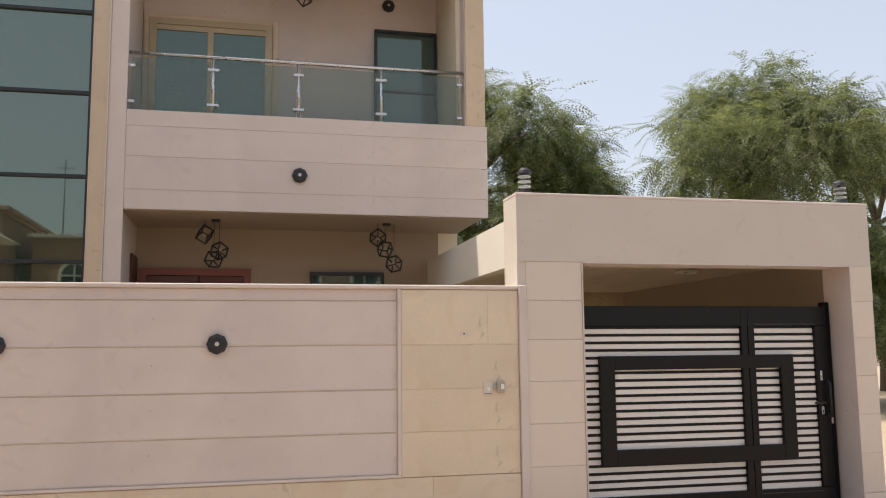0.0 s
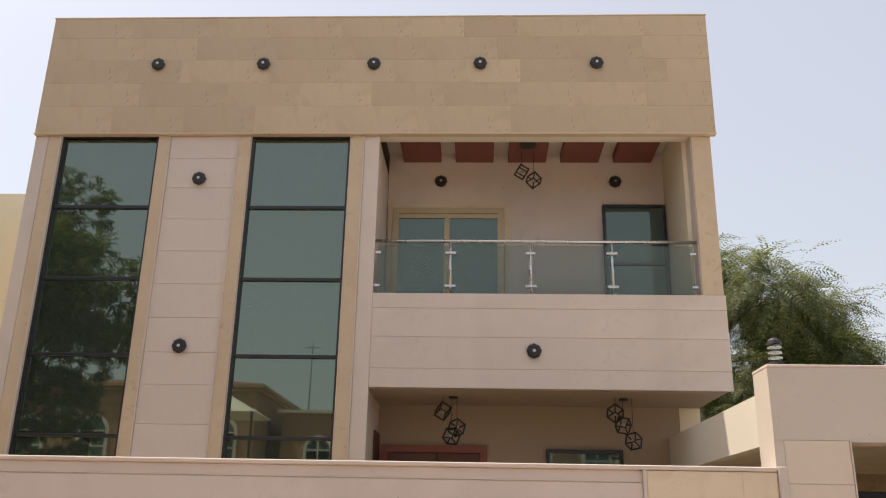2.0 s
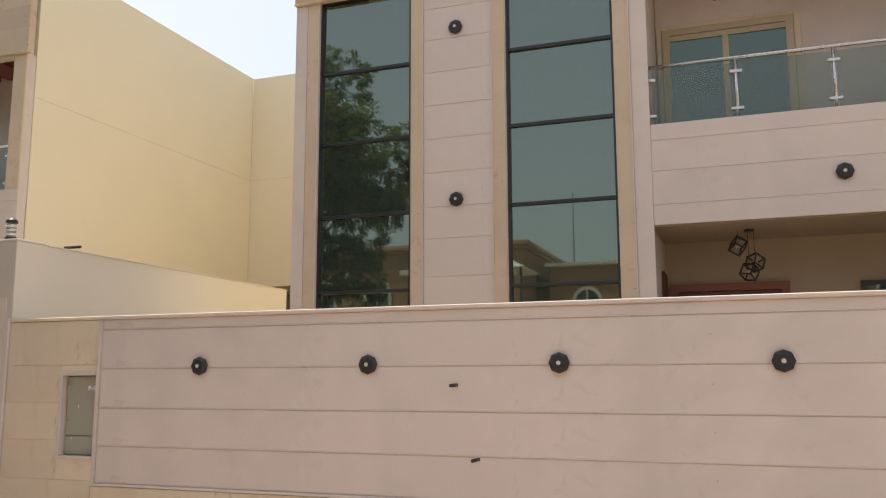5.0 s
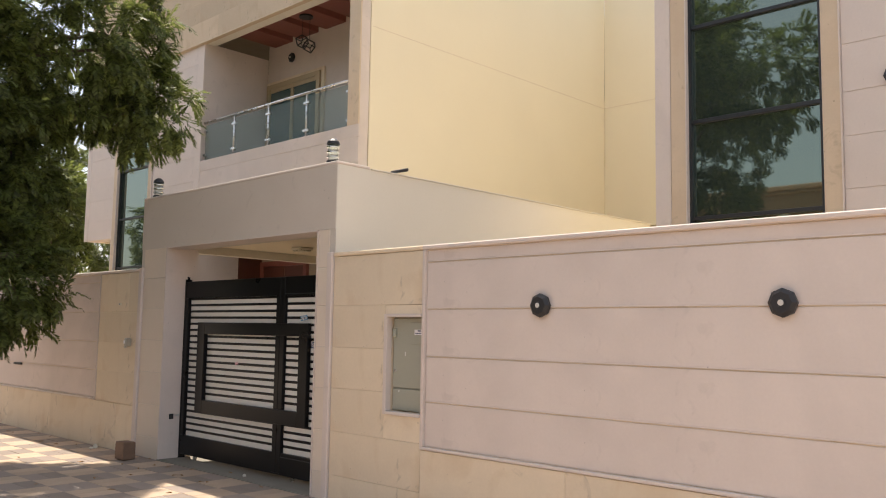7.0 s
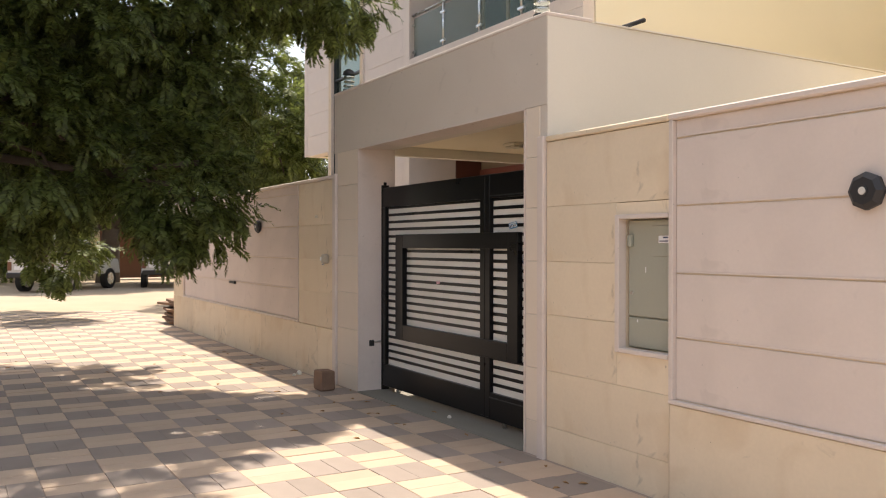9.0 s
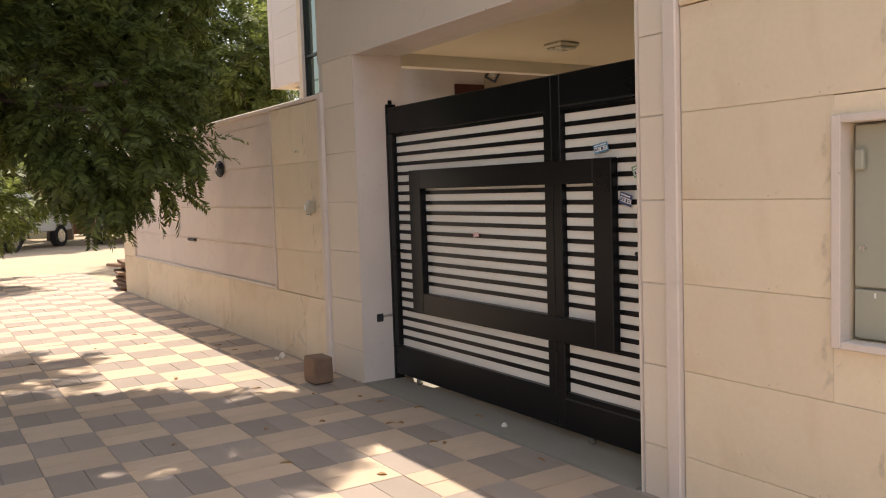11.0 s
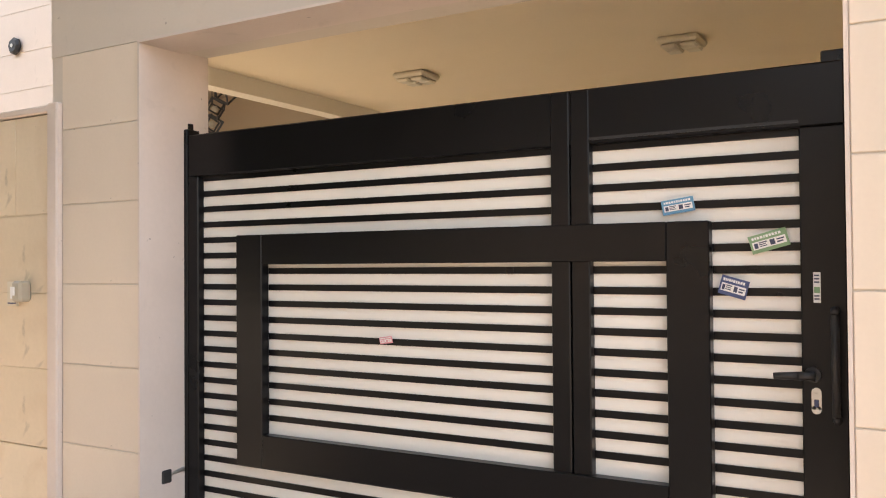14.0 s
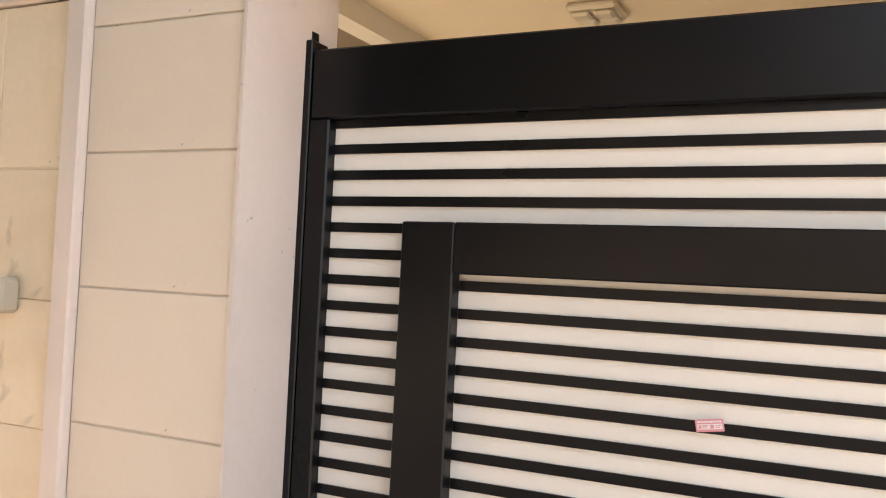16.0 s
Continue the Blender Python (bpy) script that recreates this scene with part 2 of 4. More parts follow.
def boxes(*rows, bevel=0.0):
    bm = bmesh.new()
    for r in rows:
        box(bm, *r, bevel=bevel)
    return bm


def tube(bm, a, b, r0, r1=None, n=8):
    """A tapered rod from a to b."""
    a, b = Vector(a), Vector(b)
    d = b - a
    m = Matrix.Translation((a + b) / 2) @ d.to_track_quat("Z", "Y").to_matrix().to_4x4()
    bmesh.ops.create_cone(bm, cap_ends=True, segments=n, radius1=r0, radius2=r0 if r1 is None else r1, depth=d.length, matrix=m)


def disc(bm, x, y0, y1, z, r0, r1, n=8):
    """A turned piece with its axis along y, from y0 (radius r0) to y1 (radius r1)."""
    tube(bm, (x, y0, z), (x, y1, z), r0, r1, n)


def slab_mesh(name, w, d, h, mat, bevel=0.006):
    bm = boxes((-w / 2, w / 2, 0, d, 0, h), bevel=bevel)
    me = bpy.data.meshes.new(name)
    bm.to_mesh(me)
    bm.free()
    me.materials.append(mat)
    return me


def courses(name, parent, mat, x0, x1, y, z_lines, length, thick=0.03, joint=0.008, seed=1, stagger=True):
    """Stone slabs, course by course, on a wall that faces the street: each slab an object of its own."""
    rng = random.Random(seed)
    meshes = {}
    for row, (z0, z1) in enumerate(zip(z_lines, z_lines[1:])):
        x = x0
        first = length * (0.45 if stagger and row % 2 else 1.0) * rng.uniform(0.8, 1.2)
        while x < x1 - 0.02:
            w = min(first, x1 - x)
            if x1 - x - w < 0.25:
                w = x1 - x
            key = (round(w, 2), round(z1 - z0, 2))
            if key not in meshes:
                meshes[key] = slab_mesh(name, w - 0.0015, thick, z1 - z0 - joint, mat, 0.0025)
            piece(name, meshes[key], parent, (x + w / 2, y + rng.uniform(0, 0.002), z0 + joint / 2))
            x += w
            first = length * rng.choice((1.0, 1.0, 0.75, 1.25)) if stagger else length


# ---- ground ----
bm = boxes((-400, 400, -400, 400, GROUND - 0.5, GROUND - 0.06))
tagged(part("ground", bm, SAND), "pale dusty sand ground around the houses", "ground", kind="structure")
bm = boxes((-120, 60, -7.0, 1.6, GROUND - 0.3, GROUND - 0.05))
tagged(part("road", bm, ASPHALT), "worn sandy grey asphalt of a residential street", "road", kind="structure")
SHIFT = -14.8   # the neighbouring villa repeats the first one at this distance


# ---- villa ----
def villa(first=True):
    h = thing("villa", (-1.7, 15.0, GROUND), "two-storey pale stone villa with mirrored glass strips and recessed balcony", "house")
    f = 10.95
    # side and rear walls, painted cream
    part("side_wall", boxes((2.78, 3.075, f + 0.26, 17.9, 3.5, 8.98), (2.78, 3.075, 12.46, 17.9, GROUND, 3.5)), YELLOW, h, "cream-yellow painted side wall")
    part("side_wall", boxes((-6.5, -6.25, f + 0.301, 24, GROUND if first else 3.5, 8.98)), YELLOW, h, "cream-yellow painted side wall")
    part("string_groove", boxes((3.07, 3.078, f + 0.3, 17.89, 6.40, 6.41)), BEIGE, h)
    part("roof", boxes((-6.24, 2.77, f + 0.2, 24, 8.5, 8.7)), CONCRETE, h)
    part("rear_wall", boxes((-6.24, 2.77, 23.8, 24, GROUND, 8.5)), YELLOW, h)
    # front wall cores
    if first:
        cores = ((-6.5, -6.16, f + 0.3, GROUND, 7.12), (-4.74, -3.38, f + 0.3, GROUND, 7.12), (-1.96, -1.56, 12.45, GROUND, 7.12), (-6.16, -4.74, f + 0.3, GROUND, 0.5), (-3.38, -1.96, f + 0.3, GROUND, 0.5))
        trims, strips = ((-6.35, -6.17), (-4.73, -4.56), (-3.56, -3.39), (-1.95, -1.76)), ((-6.165, -4.735), (-3.385, -1.955))
    else:
        cores = ((-6.5, -4.95, f + 0.3, 3.5, 7.12), (-5.2, -4.95, f + 0.3, GROUND, 3.5), (-3.58, -1.56, 12.45, GROUND, 7.12), (-4.95, -3.58, f + 0.3, GROUND, 0.5))
        trims, strips = ((-5.13, -4.96), (-3.57, -3.40)), ((-4.955, -3.575),)
    for x0, x1, y1, z0, z1 in cores:
        part("front_wall", boxes((x0, x1, f + 0.009, y1, z0, z1)), PALE, h)
    part("balcony_front", boxes((-1.534, 3.06, f + 0.004, f + 0.25, 3.52, 4.72)), PALE, h)
    # floor and underside take the beige with the balcony's shade in its colour
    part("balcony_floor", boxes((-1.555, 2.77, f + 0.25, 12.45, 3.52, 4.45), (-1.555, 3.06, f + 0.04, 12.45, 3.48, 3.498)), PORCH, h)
    part("parapet_core", boxes((-6.5, 3.06, f - 0.059, f + 0.2, 7.12, 8.998)), SLAB, h)
    part("coping", boxes((-6.562, 3.2, f - 0.07, f + 0.22, 9.0, 9.025), bevel=0.006), TRIMM, h)
    part("parapet_drip", boxes((-6.562, 3.2, f - 0.072, f + 0.03, 7.075, 7.10), bevel=0.006), TRIMM, h)
    part("balcony_lintel", boxes((-1.56, 2.84, f - 0.02, f + 0.25, 7.1, 7.5)), WHITEPAINT, h)
    part("balcony_ceiling", boxes((-1.56, 2.84, f + 0.25, 12.45, 7.48, 7.6)), WHITEPAINT, h)
    part("balcony_back_wall", boxes((-1.555, 2.775, 12.45, 12.7, 3.6, 7.6)), PALE, h, "pale painted wall behind the balcony")
    part("balcony_pier", boxes((2.84, 3.06, f + 0.032, f + 0.255, 4.72, 7.12)), PALE, h)
    part("pier_facing", boxes((2.85, 3.12, f, f + 0.03, 4.76, 7.07), bevel=0.004), TRIMM, h, "tan stone pier facing")
    part("porch_back_wall", boxes((-1.555, 2.775, 12.45, 12.7, GROUND, 3.52)), PORCH, h, "pale wall under the balcony, its shade put into the colour")
    # tan trims beside the glass
    for x0, x1 in trims:
        part("trim_strip", boxes((x0, x1, f - 0.015, f + 0.034, 0.5, 7.07), bevel=0.004), TRIMM, h, "tan stone strip beside the glass")
        part("trim_bead", boxes((x0 - 0.012 if x0 in (-3.56,) else x1 - 0.002, x0 + 0.002 if x0 in (-3.56,) else x1 + 0.012, f - 0.028, f + 0.034, 0.5, 7.07)), PALE, h)
    part("corner_strip", boxes((-6.55, -6.36, f - 0.005, f + 0.034, GROUND if first else 3.5, 7.07), bevel=0.004), PALE, h)
    part("inner_strip", boxes((-1.745, -1.535, f - 0.005, f + 0.034, GROUND, 7.07), bevel=0.004), PALE, h)
    # glass strips
    for x0, x1 in strips:
        w = part("window", boxes((x0, x0 + 0.035, f + 0.03, f + 0.1, 0.5, 7.06), (x1 - 0.035, x1, f + 0.03, f + 0.1, 0.5, 7.06), (x0, x1, f + 0.03, f + 0.1, 7.06, 7.1)), DARKFRAME, h, "tall strip window of green mirrored glass")
        zs = (0.5, 0.72, 1.77, 2.83, 3.89, 4.95, 6.0, 7.06)
        for z0, z1 in zip(zs, zs[1:]):
            bm = bmesh.new()
            box(bm, x0 + 0.035, x1 - 0.035, f + 0.085, f + 0.095, z0 + 0.02, z1 - 0.02)
            part("pane", bm, GLASS, w, "green mirrored glass pane")
            part("mullion", boxes((x0 + 0.035, x1 - 0.035, f + 0.045, f + 0.1, z0 - 0.022, z0 + 0.022), bevel=0.004), DARKFRAME, w)
    # coursed stone
    courses("stone_slab", h, SLAB, -6.55, 3.19, f - 0.062, (7.1, 7.52, 7.90, 8.28, 8.66, 9.0), 1.05, joint=0.002, seed=5)
    lines = (0.5, 1.05, 1.55, 2.05, 2.52, 2.98, 3.49, 3.92, 4.39, 4.86, 5.33, 5.8, 6.27, 6.72, 7.07)
    for x0, x1, k in (((-4.545, -3.575, 0),) if first else ((-3.385, -1.75, 0), (-6.355, -5.145, 6))):
        courses("wall_slab", h, PALE, x0, x1, f, lines[k:], 3.0, joint=0.007, seed=3, stagger=False)
    courses("fascia_slab", h, PALE, -1.53, 3.14, f - 0.004, (3.49, 3.74, 4.16, 4.55, 4.76), 12.0, joint=0.007, seed=8, stagger=False)
    # beams and side wall of the balcony
    for i in range(5):
        x = -1.02 + 0.83 * i
        part("beam", boxes((x - 0.3, x + 0.3, f + 0.26, 12.44, 7.33, 7.47), bevel=0.008), REDWOOD, h, "red-brown ceiling beam")
    # balcony door and window
    d = part("balcony_door", boxes((-1.46, -1.36, 12.36, 12.449, 4.46, 6.44), (0.17, 0.27, 12.36, 12.449, 4.46, 6.44), (-1.46, 0.27, 12.36, 12.449, 6.44, 6.53), (-0.65, -0.57, 12.37, 12.44, 4.46, 6.36), (-1.36, 0.17, 12.38, 12.44, 6.36, 6.44)), GOLD, h, "champagne-framed sliding balcony door")
    part("door_surround", boxes((-1.53, -1.465, 12.40, 12.449, 4.46, 6.6), (0.275, 0.36, 12.40, 12.449, 4.46, 6.6), (-1.465, 0.275, 12.40, 12.449, 6.535, 6.6), bevel=0.004), BEIGE, d, "beige stone door surround")
    for x0, x1 in ((-1.36, -0.65), (-0.57, 0.17)):
        part("pane", boxes((x0, x1, 12.40, 12.41, 4.5, 6.36)), BLUEGLASS, d)
    w = part("balcony_window", boxes((1.8, 1.84, 12.38, 12.449, 4.5, 6.56), (2.72, 2.76, 12.38, 12.449, 4.5, 6.56), (1.8, 2.76, 12.38, 12.449, 6.56, 6.6), (1.84, 2.72, 12.39, 12.44, 5.62, 5.66)), DARKFRAME, h, "dark-framed balcony window")
    part("pane", boxes((1.84, 2.72, 12.42, 12.43, 4.5, 6.56)), BLUEGLASS, w)
    # porch doors and window
    d = part("front_door", boxes((-1.5, -1.4, 12.38, 12.449, GROUND, 2.8), (-0.08, 0.02, 12.38, 12.449, GROUND, 2.8), (-1.5, 0.02, 12.38, 12.449, 2.8, 2.9)), REDWOOD, h, "red-brown wooden front door frame")
    part("door_leaf", boxes((-1.4, -0.7, 12.40, 12.45, 0.1, 2.8), (-0.69, -0.08, 12.40, 12.45, 0.1, 2.8), bevel=0.01), DARKWOOD, d)
    w = part("porch_window", boxes((0.86, 0.9, 12.38, 12.449, 1.25, 2.82), (1.9, 1.94, 12.38, 12.449, 1.25, 2.82), (0.86, 1.94, 12.38, 12.449, 2.82, 2.87), (0.86, 1.94, 12.38, 12.449, 1.2, 1.25)), DARKFRAME, h, "dark-framed porch window")
    part("pane", boxes((0.9, 1.9, 12.42, 12.43, 1.25, 2.82)), BLUEGLASS, w)
    part("side_door", boxes((-1.556, -1.53, 11.9, 12.44, 0.1, 3.05), bevel=0.005), DARKWOOD, h)
    # balustrade
    r = part("balustrade", boxes((-1.54, 2.82, f + 0.06, f + 0.1, 4.725, 4.745)), STEEL, h, "glass balcony balustrade with steel rail")
    bm = bmesh.new()
    tube(bm, (-1.55, f + 0.08, 5.52), (2.83, f + 0.08, 5.52), 0.024, n=12)
    part("handrail", bm, STEEL, r, "brushed steel handrail", smooth=True)
    xs = (-1.53, -0.5, 0.59, 1.69, 2.81)
    for x in xs[1:-1]:
        bm = bmesh.new()
        tube(bm, (x, f + 0.08, 4.73), (x, f + 0.08, 5.50), 0.02, n=10)
        part("post", bm, STEEL, r, smooth=True)
    for x in xs:
        for z in (4.88, 5.35):
            part("clamp", boxes((max(x - 0.075, -1.54), min(x + 0.075, 2.82), f + 0.055, f + 0.105, z - 0.022, z + 0.022), bevel=0.008), STEEL, r)
    for x0, x1 in zip(xs, xs[1:]):
        p = part("glass_panel", boxes((x0 + 0.03, x1 - 0.03, f + 0.075, f + 0.085, 4.75, 5.46)), CLEAR, r, "clear glass panel")
        p.visible_shadow = False
    return h


def wall_lamp(x, y, z, r=0.105, group="octagonal wall lamps"):
    """Black octagonal up-and-down lamp, seen end on, with a pale lens."""
    t = thing("wall_lamp", (x, y, z), "black octagonal iron wall lamp with a small pale lens", "wall lamp", group)
    bm = bmesh.new()
    disc(bm, x, y + 0.0, y - 0.016, z, r * 0.7, r * 0.72)
    disc(bm, x, y - 0.016, y - 0.042, z, r * 0.98, r)
    disc(bm, x, y - 0.042, y - 0.066, z, r, r * 0.72)
    part("housing", bm, IRON, t)
    bm = bmesh.new()
    disc(bm, x, y - 0.064, y - 0.071, z, r * 0.32, r * 0.30, 12)
    part("lens_ring", bm, DARKFRAME, t)
    bm = bmesh.new()
    disc(bm, x, y - 0.069, y - 0.076, z, r * 0.22, r * 0.19, 12)
    part("lens", bm, LAMPW, t, "pale lamp lens")
    return t


def cube_frame(bm, c, s, turn, w=0.012):
    bmesh.ops.create_cube(bm, size=s, matrix=Matrix.Translation(c) @ Euler(turn).to_matrix().to_4x4())
    bmesh.ops.wireframe(bm, faces=bm.faces[:], thickness=w * 2.3, use_even_offset=True, use_replace=True, use_boundary=True)


def pendant(x, y, top, drops, rose=0.06, group="cube pendant lamps"):
    """Black wire cubes that hang in a cluster on thin cords."""
    t = thing("pendant_lamp", (x, y, top), "cluster of black open-cube pendant lamps on thin cords", "pendant lamp", group)
    bm = bmesh.new()
    tube(bm, (x, y, top), (x, y, top - 0.03), rose, n=20)
    part("ceiling_rose", bm, IRON, t)
    for dx, dy, dz, a in drops:
        bm = bmesh.new()
        cube_frame(bm, (x + dx, y + dy, top - dz), 0.145, (0.6 + a, 0.5, a))
        c = part("cube", bm, IRON, t)
        bm = bmesh.new()
        tube(bm, (x + dx, y + dy, top), (x + dx, y + dy, top - dz + 0.1), 0.004, n=5)
        part("cord", bm, IRON, c)
        bm = bmesh.new()
        bmesh.ops.create_uvsphere(bm, u_segments=10, v_segments=6, radius=0.035, matrix=Matrix.Translation((x + dx, y + dy, top - dz)))
        part("bulb", bm, PLASTIC, c, smooth=True)
    return t


def bollard_lamp(x, y, z):
    """Small lantern on the gateway: dark foot, ribbed clear cylinder, domed cap."""
    t = thing("post_lantern", (x, y, z), "small clear-glass post lantern with dark bands on the gateway", "lantern", "gateway lanterns")
    bm = bmesh.new()
    tube(bm, (x, y, z), (x, y, z + 0.04), 0.075, 0.065, 16)
    part("foot", bm, IRON, t)
    bm = bmesh.new()
    tube(bm, (x, y, z + 0.04), (x, y, z + 0.21), 0.052, 0.056, 16)
    part("glass", bm, CLEAR, t, "clear glass cylinder", smooth=False)
    for k in range(3):
        bm = bmesh.new()
        tube(bm, (x, y, z + 0.075 + 0.05 * k), (x, y, z + 0.085 + 0.05 * k), 0.064, n=16)
        part("ring", bm, STEEL, t)
    bm = bmesh.new()
    tube(bm, (x, y, z + 0.21), (x, y, z + 0.24), 0.07, 0.062, 16)
    tube(bm, (x, y, z + 0.24), (x, y, z + 0.268), 0.062, 0.03, 16)
    part("cap", bm, IRON, t)
    return t


# ---- boundary wall and gateways ----
WY = 7.83


def boundary_wall(name, x_left, x_right, shift, panel_left, end_cap):
    """Street wall of one plot: plinth, sunk panel of pale courses with a bead frame, beige piers, coping."""
    w = thing(name, ((x_left + x_right) / 2, WY + 0.15, GROUND), "", "", kind="structure")
    g = GROUND - 0.02
    p0, p1 = panel_left, 1.35 + shift
    part("core", boxes((x_left, x_right, WY + 0.026, WY + 0.22, g, 2.29)), BEIGE, w)
    part("pier_backing", boxes((x_left, x_right, WY + 0.006, WY + 0.025, g, 0.56)), BEIGE, w)
    part("pier_backing", boxes((p1 + 0.037, x_right, WY + 0.006, WY + 0.025, 0.566, 2.284)), BEIGE, w)
    part("coping", boxes((x_left - 0.005, x_right, WY - 0.014, WY + 0.235, 2.29, 2.33), bevel=0.008), PALE, w)
    part("bead", boxes((p0 - 0.035, p0, WY - 0.012, WY + 0.06, 0.59, 2.29), (p1, p1 + 0.035, WY - 0.012, WY + 0.06, 0.59, 2.29), (p0 - 0.035, p1 + 0.035, WY - 0.013, WY + 0.06, 0.565, 0.59), bevel=0.004), PALE, w)
    courses("panel_slab", w, PALE, p0 + 0.002, p1 - 0.002, WY + 0.018, (0.592, 0.97, 1.36, 1.77, 2.18, 2.288), 12.0, thick=0.03, joint=0.008, seed=11, stagger=False)
    for z in (0.97, 1.36, 1.77, 2.18):
        part("joint_bead", boxes((p0 + 0.004, p1 - 0.004, WY + 0.0135, WY + 0.03, z + 0.004, z + 0.016), bevel=0.002), PALE, w)
    courses("plinth_slab", w, BEIGE, x_left, x_right, WY, (g, 0.56), 1.7, thick=0.04, joint=0.0022, seed=4)
    zs = (0.565, 0.97, 1.36, 1.77, 2.285)
    courses("pier_slab", w, BEIGE, p1 + 0.037, x_right, WY, zs, 2.0, thick=0.04, joint=0.0022, seed=6)
    if end_cap:
        courses("pier_slab", w, BEIGE, x_left, p0 - 0.037, WY, zs, 2.0, thick=0.04, joint=0.0022, seed=7)
    return w


boundary_wall("wall_street_first", -7.03 - 0.035, 2.527, 0.0, -7.03, False)
tagged(part("wall_side", boxes((-20.25, -20.05, WY + 0.24, 24.29, GROUND - 0.05, 2.3)), BEIGE), "plain beige side plot wall", "wall", kind="structure")
boundary_wall("wall_street_second", -20.25, 2.527 + SHIFT, SHIFT, -19.42, True)

# pier with the niche for the meter cabinet
t = thing("wall_meter_pier", (-7.7, WY + 0.15, GROUND), "", "", kind="structure")
g = GROUND - 0.02
part("core", boxes((-8.298, -7.543, WY + 0.006, WY + 0.05, g, 2.286), (-7.543, -7.067, WY + 0.006, WY + 0.05, g, 0.61), (-7.543, -7.067, WY + 0.006, WY + 0.05, 1.812, 2.286), (-8.298, -7.503, WY + 0.05, WY + 0.22, g, 2.29), (-7.5, -7.067, WY + 0.05, WY + 0.22, g, 0.86), (-7.5, -7.067, WY + 0.05, WY + 0.22, 1.70, 2.29), (-7.5, -7.067, WY + 0.19, WY + 0.22, 0.86, 1.70)), BEIGE, t)
part("coping", boxes((-8.297, -7.067, WY - 0.014, WY + 0.235, 2.29, 2.33), bevel=0.008), BEIGE, t)
for z0, z1, x1 in ((g, 0.20, -7.067), (0.20, 0.61, -7.067), (0.61, 1.02, -7.54), (1.02, 1.41, -7.54), (1.41, 1.81, -7.54), (1.81, 2.285, -7.067)):
    piece("pier_slab", slab_mesh("pier_slab", x1 + 8.297 - 0.002, 0.04, z1 - z0 - 0.0025, BEIGE, 0.0025), t, ((x1 - 8.297) / 2, WY, z0 + 0.002))
part("niche_fill", boxes((-7.54, -7.067, WY + 0.002, WY + 0.048, 0.612, 0.83), (-7.54, -7.067, WY + 0.002, WY + 0.048, 1.73, 1.808)), BEIGE, t)
part("niche_frame", boxes((-7.54, -7.50, WY - 0.02, WY + 0.049, 0.83, 1.73), (-7.50, -7.067, WY - 0.02, WY + 0.049, 0.83, 0.86), (-7.50, -7.067, WY - 0.02, WY + 0.049, 1.70, 1.73), bevel=0.004), PALE, t)


def gateway(shift, name):
    """Portal of rendered blocks with a carport slab behind it."""
    s = shift
    t = thing(name, (4.5 + s, WY + 0.5, GROUND), "", "", kind="structure")
    g = GROUND - 0.02
    x0, x1, o0, o1, top, head = 2.53 + s, 6.50 + s, 3.19 + s, 6.24 + s, 3.22, 2.57
    part("pillar", boxes((x0, o0, WY + 0.008, WY + 0.42, g, head)), GREY, t)
    part("pillar", boxes((o1, x1, WY + 0.008, WY + 0.42, g, head)), GREY, t)
    part("jamb", boxes((o0, o0 + 0.012, WY - 0.01, WY + 0.43, g, head)), PALE, t)
    part("jamb", boxes((o1 - 0.012, o1, WY - 0.01, WY + 0.43, g, head)), PALE, t)
    part("lintel", boxes((x0, x1, WY, WY + 0.42, head, top)), GREY, t)
    part("lintel_edge", boxes((o0, o1, WY - 0.01, WY + 0.25, head - 0.012, head)), PALE, t)
    part("cap", boxes((x0 - 0.004, x1 + 0.01, WY - 0.005, WY + 0.43, top, top + 0.03), bevel=0.006), PALE, t)
    part("edge_trim", boxes((x0 + 0.001, x0 + 0.083, WY - 0.03, WY + 0.011, g, 2.335), bevel=0.008), PALE, t)
    if s:
        part("edge_trim", boxes((x1 - 0.083, x1 - 0.001, WY - 0.03, WY + 0.011, g, 2.335), bevel=0.008), PALE, t)
    zs = (g, 0.21, 0.61, 1.01, 1.41, 1.81, 2.19, head)
    courses("block", t, BLOCKST, x0 + 0.085, o0 - 0.002, WY, zs, 2.0, thick=0.03, joint=0.006, seed=2, stagger=False)
    courses("block", t, BLOCKST, o1 + 0.002, x1 - 0.085 if s else x1, WY, zs, 2.0, thick=0.03, joint=0.006, seed=2, stagger=False)
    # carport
    # first plot's wall is coloured darker for the dim carport inside
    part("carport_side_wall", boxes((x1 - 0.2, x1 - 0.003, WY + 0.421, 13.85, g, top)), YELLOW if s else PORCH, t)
    part("side_facing", boxes((x1 + 0.001, x1 + 0.006, WY + 0.006, 13.845, 2.2, top - 0.002)), WHITEPAINT, t, "smooth off-white rendered outer side")
    part("carport_side_coping", boxes((x1 - 0.22, x1 + 0.02, WY + 0.45, 13.87, top, top + 0.012)), WHITEPAINT, t)
    # same ceiling twice: lighter colour where bounce is strong, beige where it is dim
    part("carport_slab", boxes((x0 + 0.20, x1 - 0.2, WY + 0.43, 13.85, 2.68, 2.98)), CEIL if s else BEIGE, t)
    part("carport_beam", boxes((x0 + 0.08, x0 + 0.20, WY + 0.43, 13.85, 2.57, 3.06)), WHITEPAINT, t)
    part("carport_rear_beam", boxes((x0 + 0.21, x1 - 0.201, 13.6, 13.84, 2.42, 2.68)), CEIL if s else BEIGE, t)
    part("courtyard_floor", boxes((x0 - 8.9, x1 - 0.2, WY + 0.77, 12.44, GROUND - 0.05, GROUND + 0.01)), TILEF, t, "cream courtyard tiles")
    return t


gateway(0.0, "gateway_first")
gateway(SHIFT, "gateway_second")


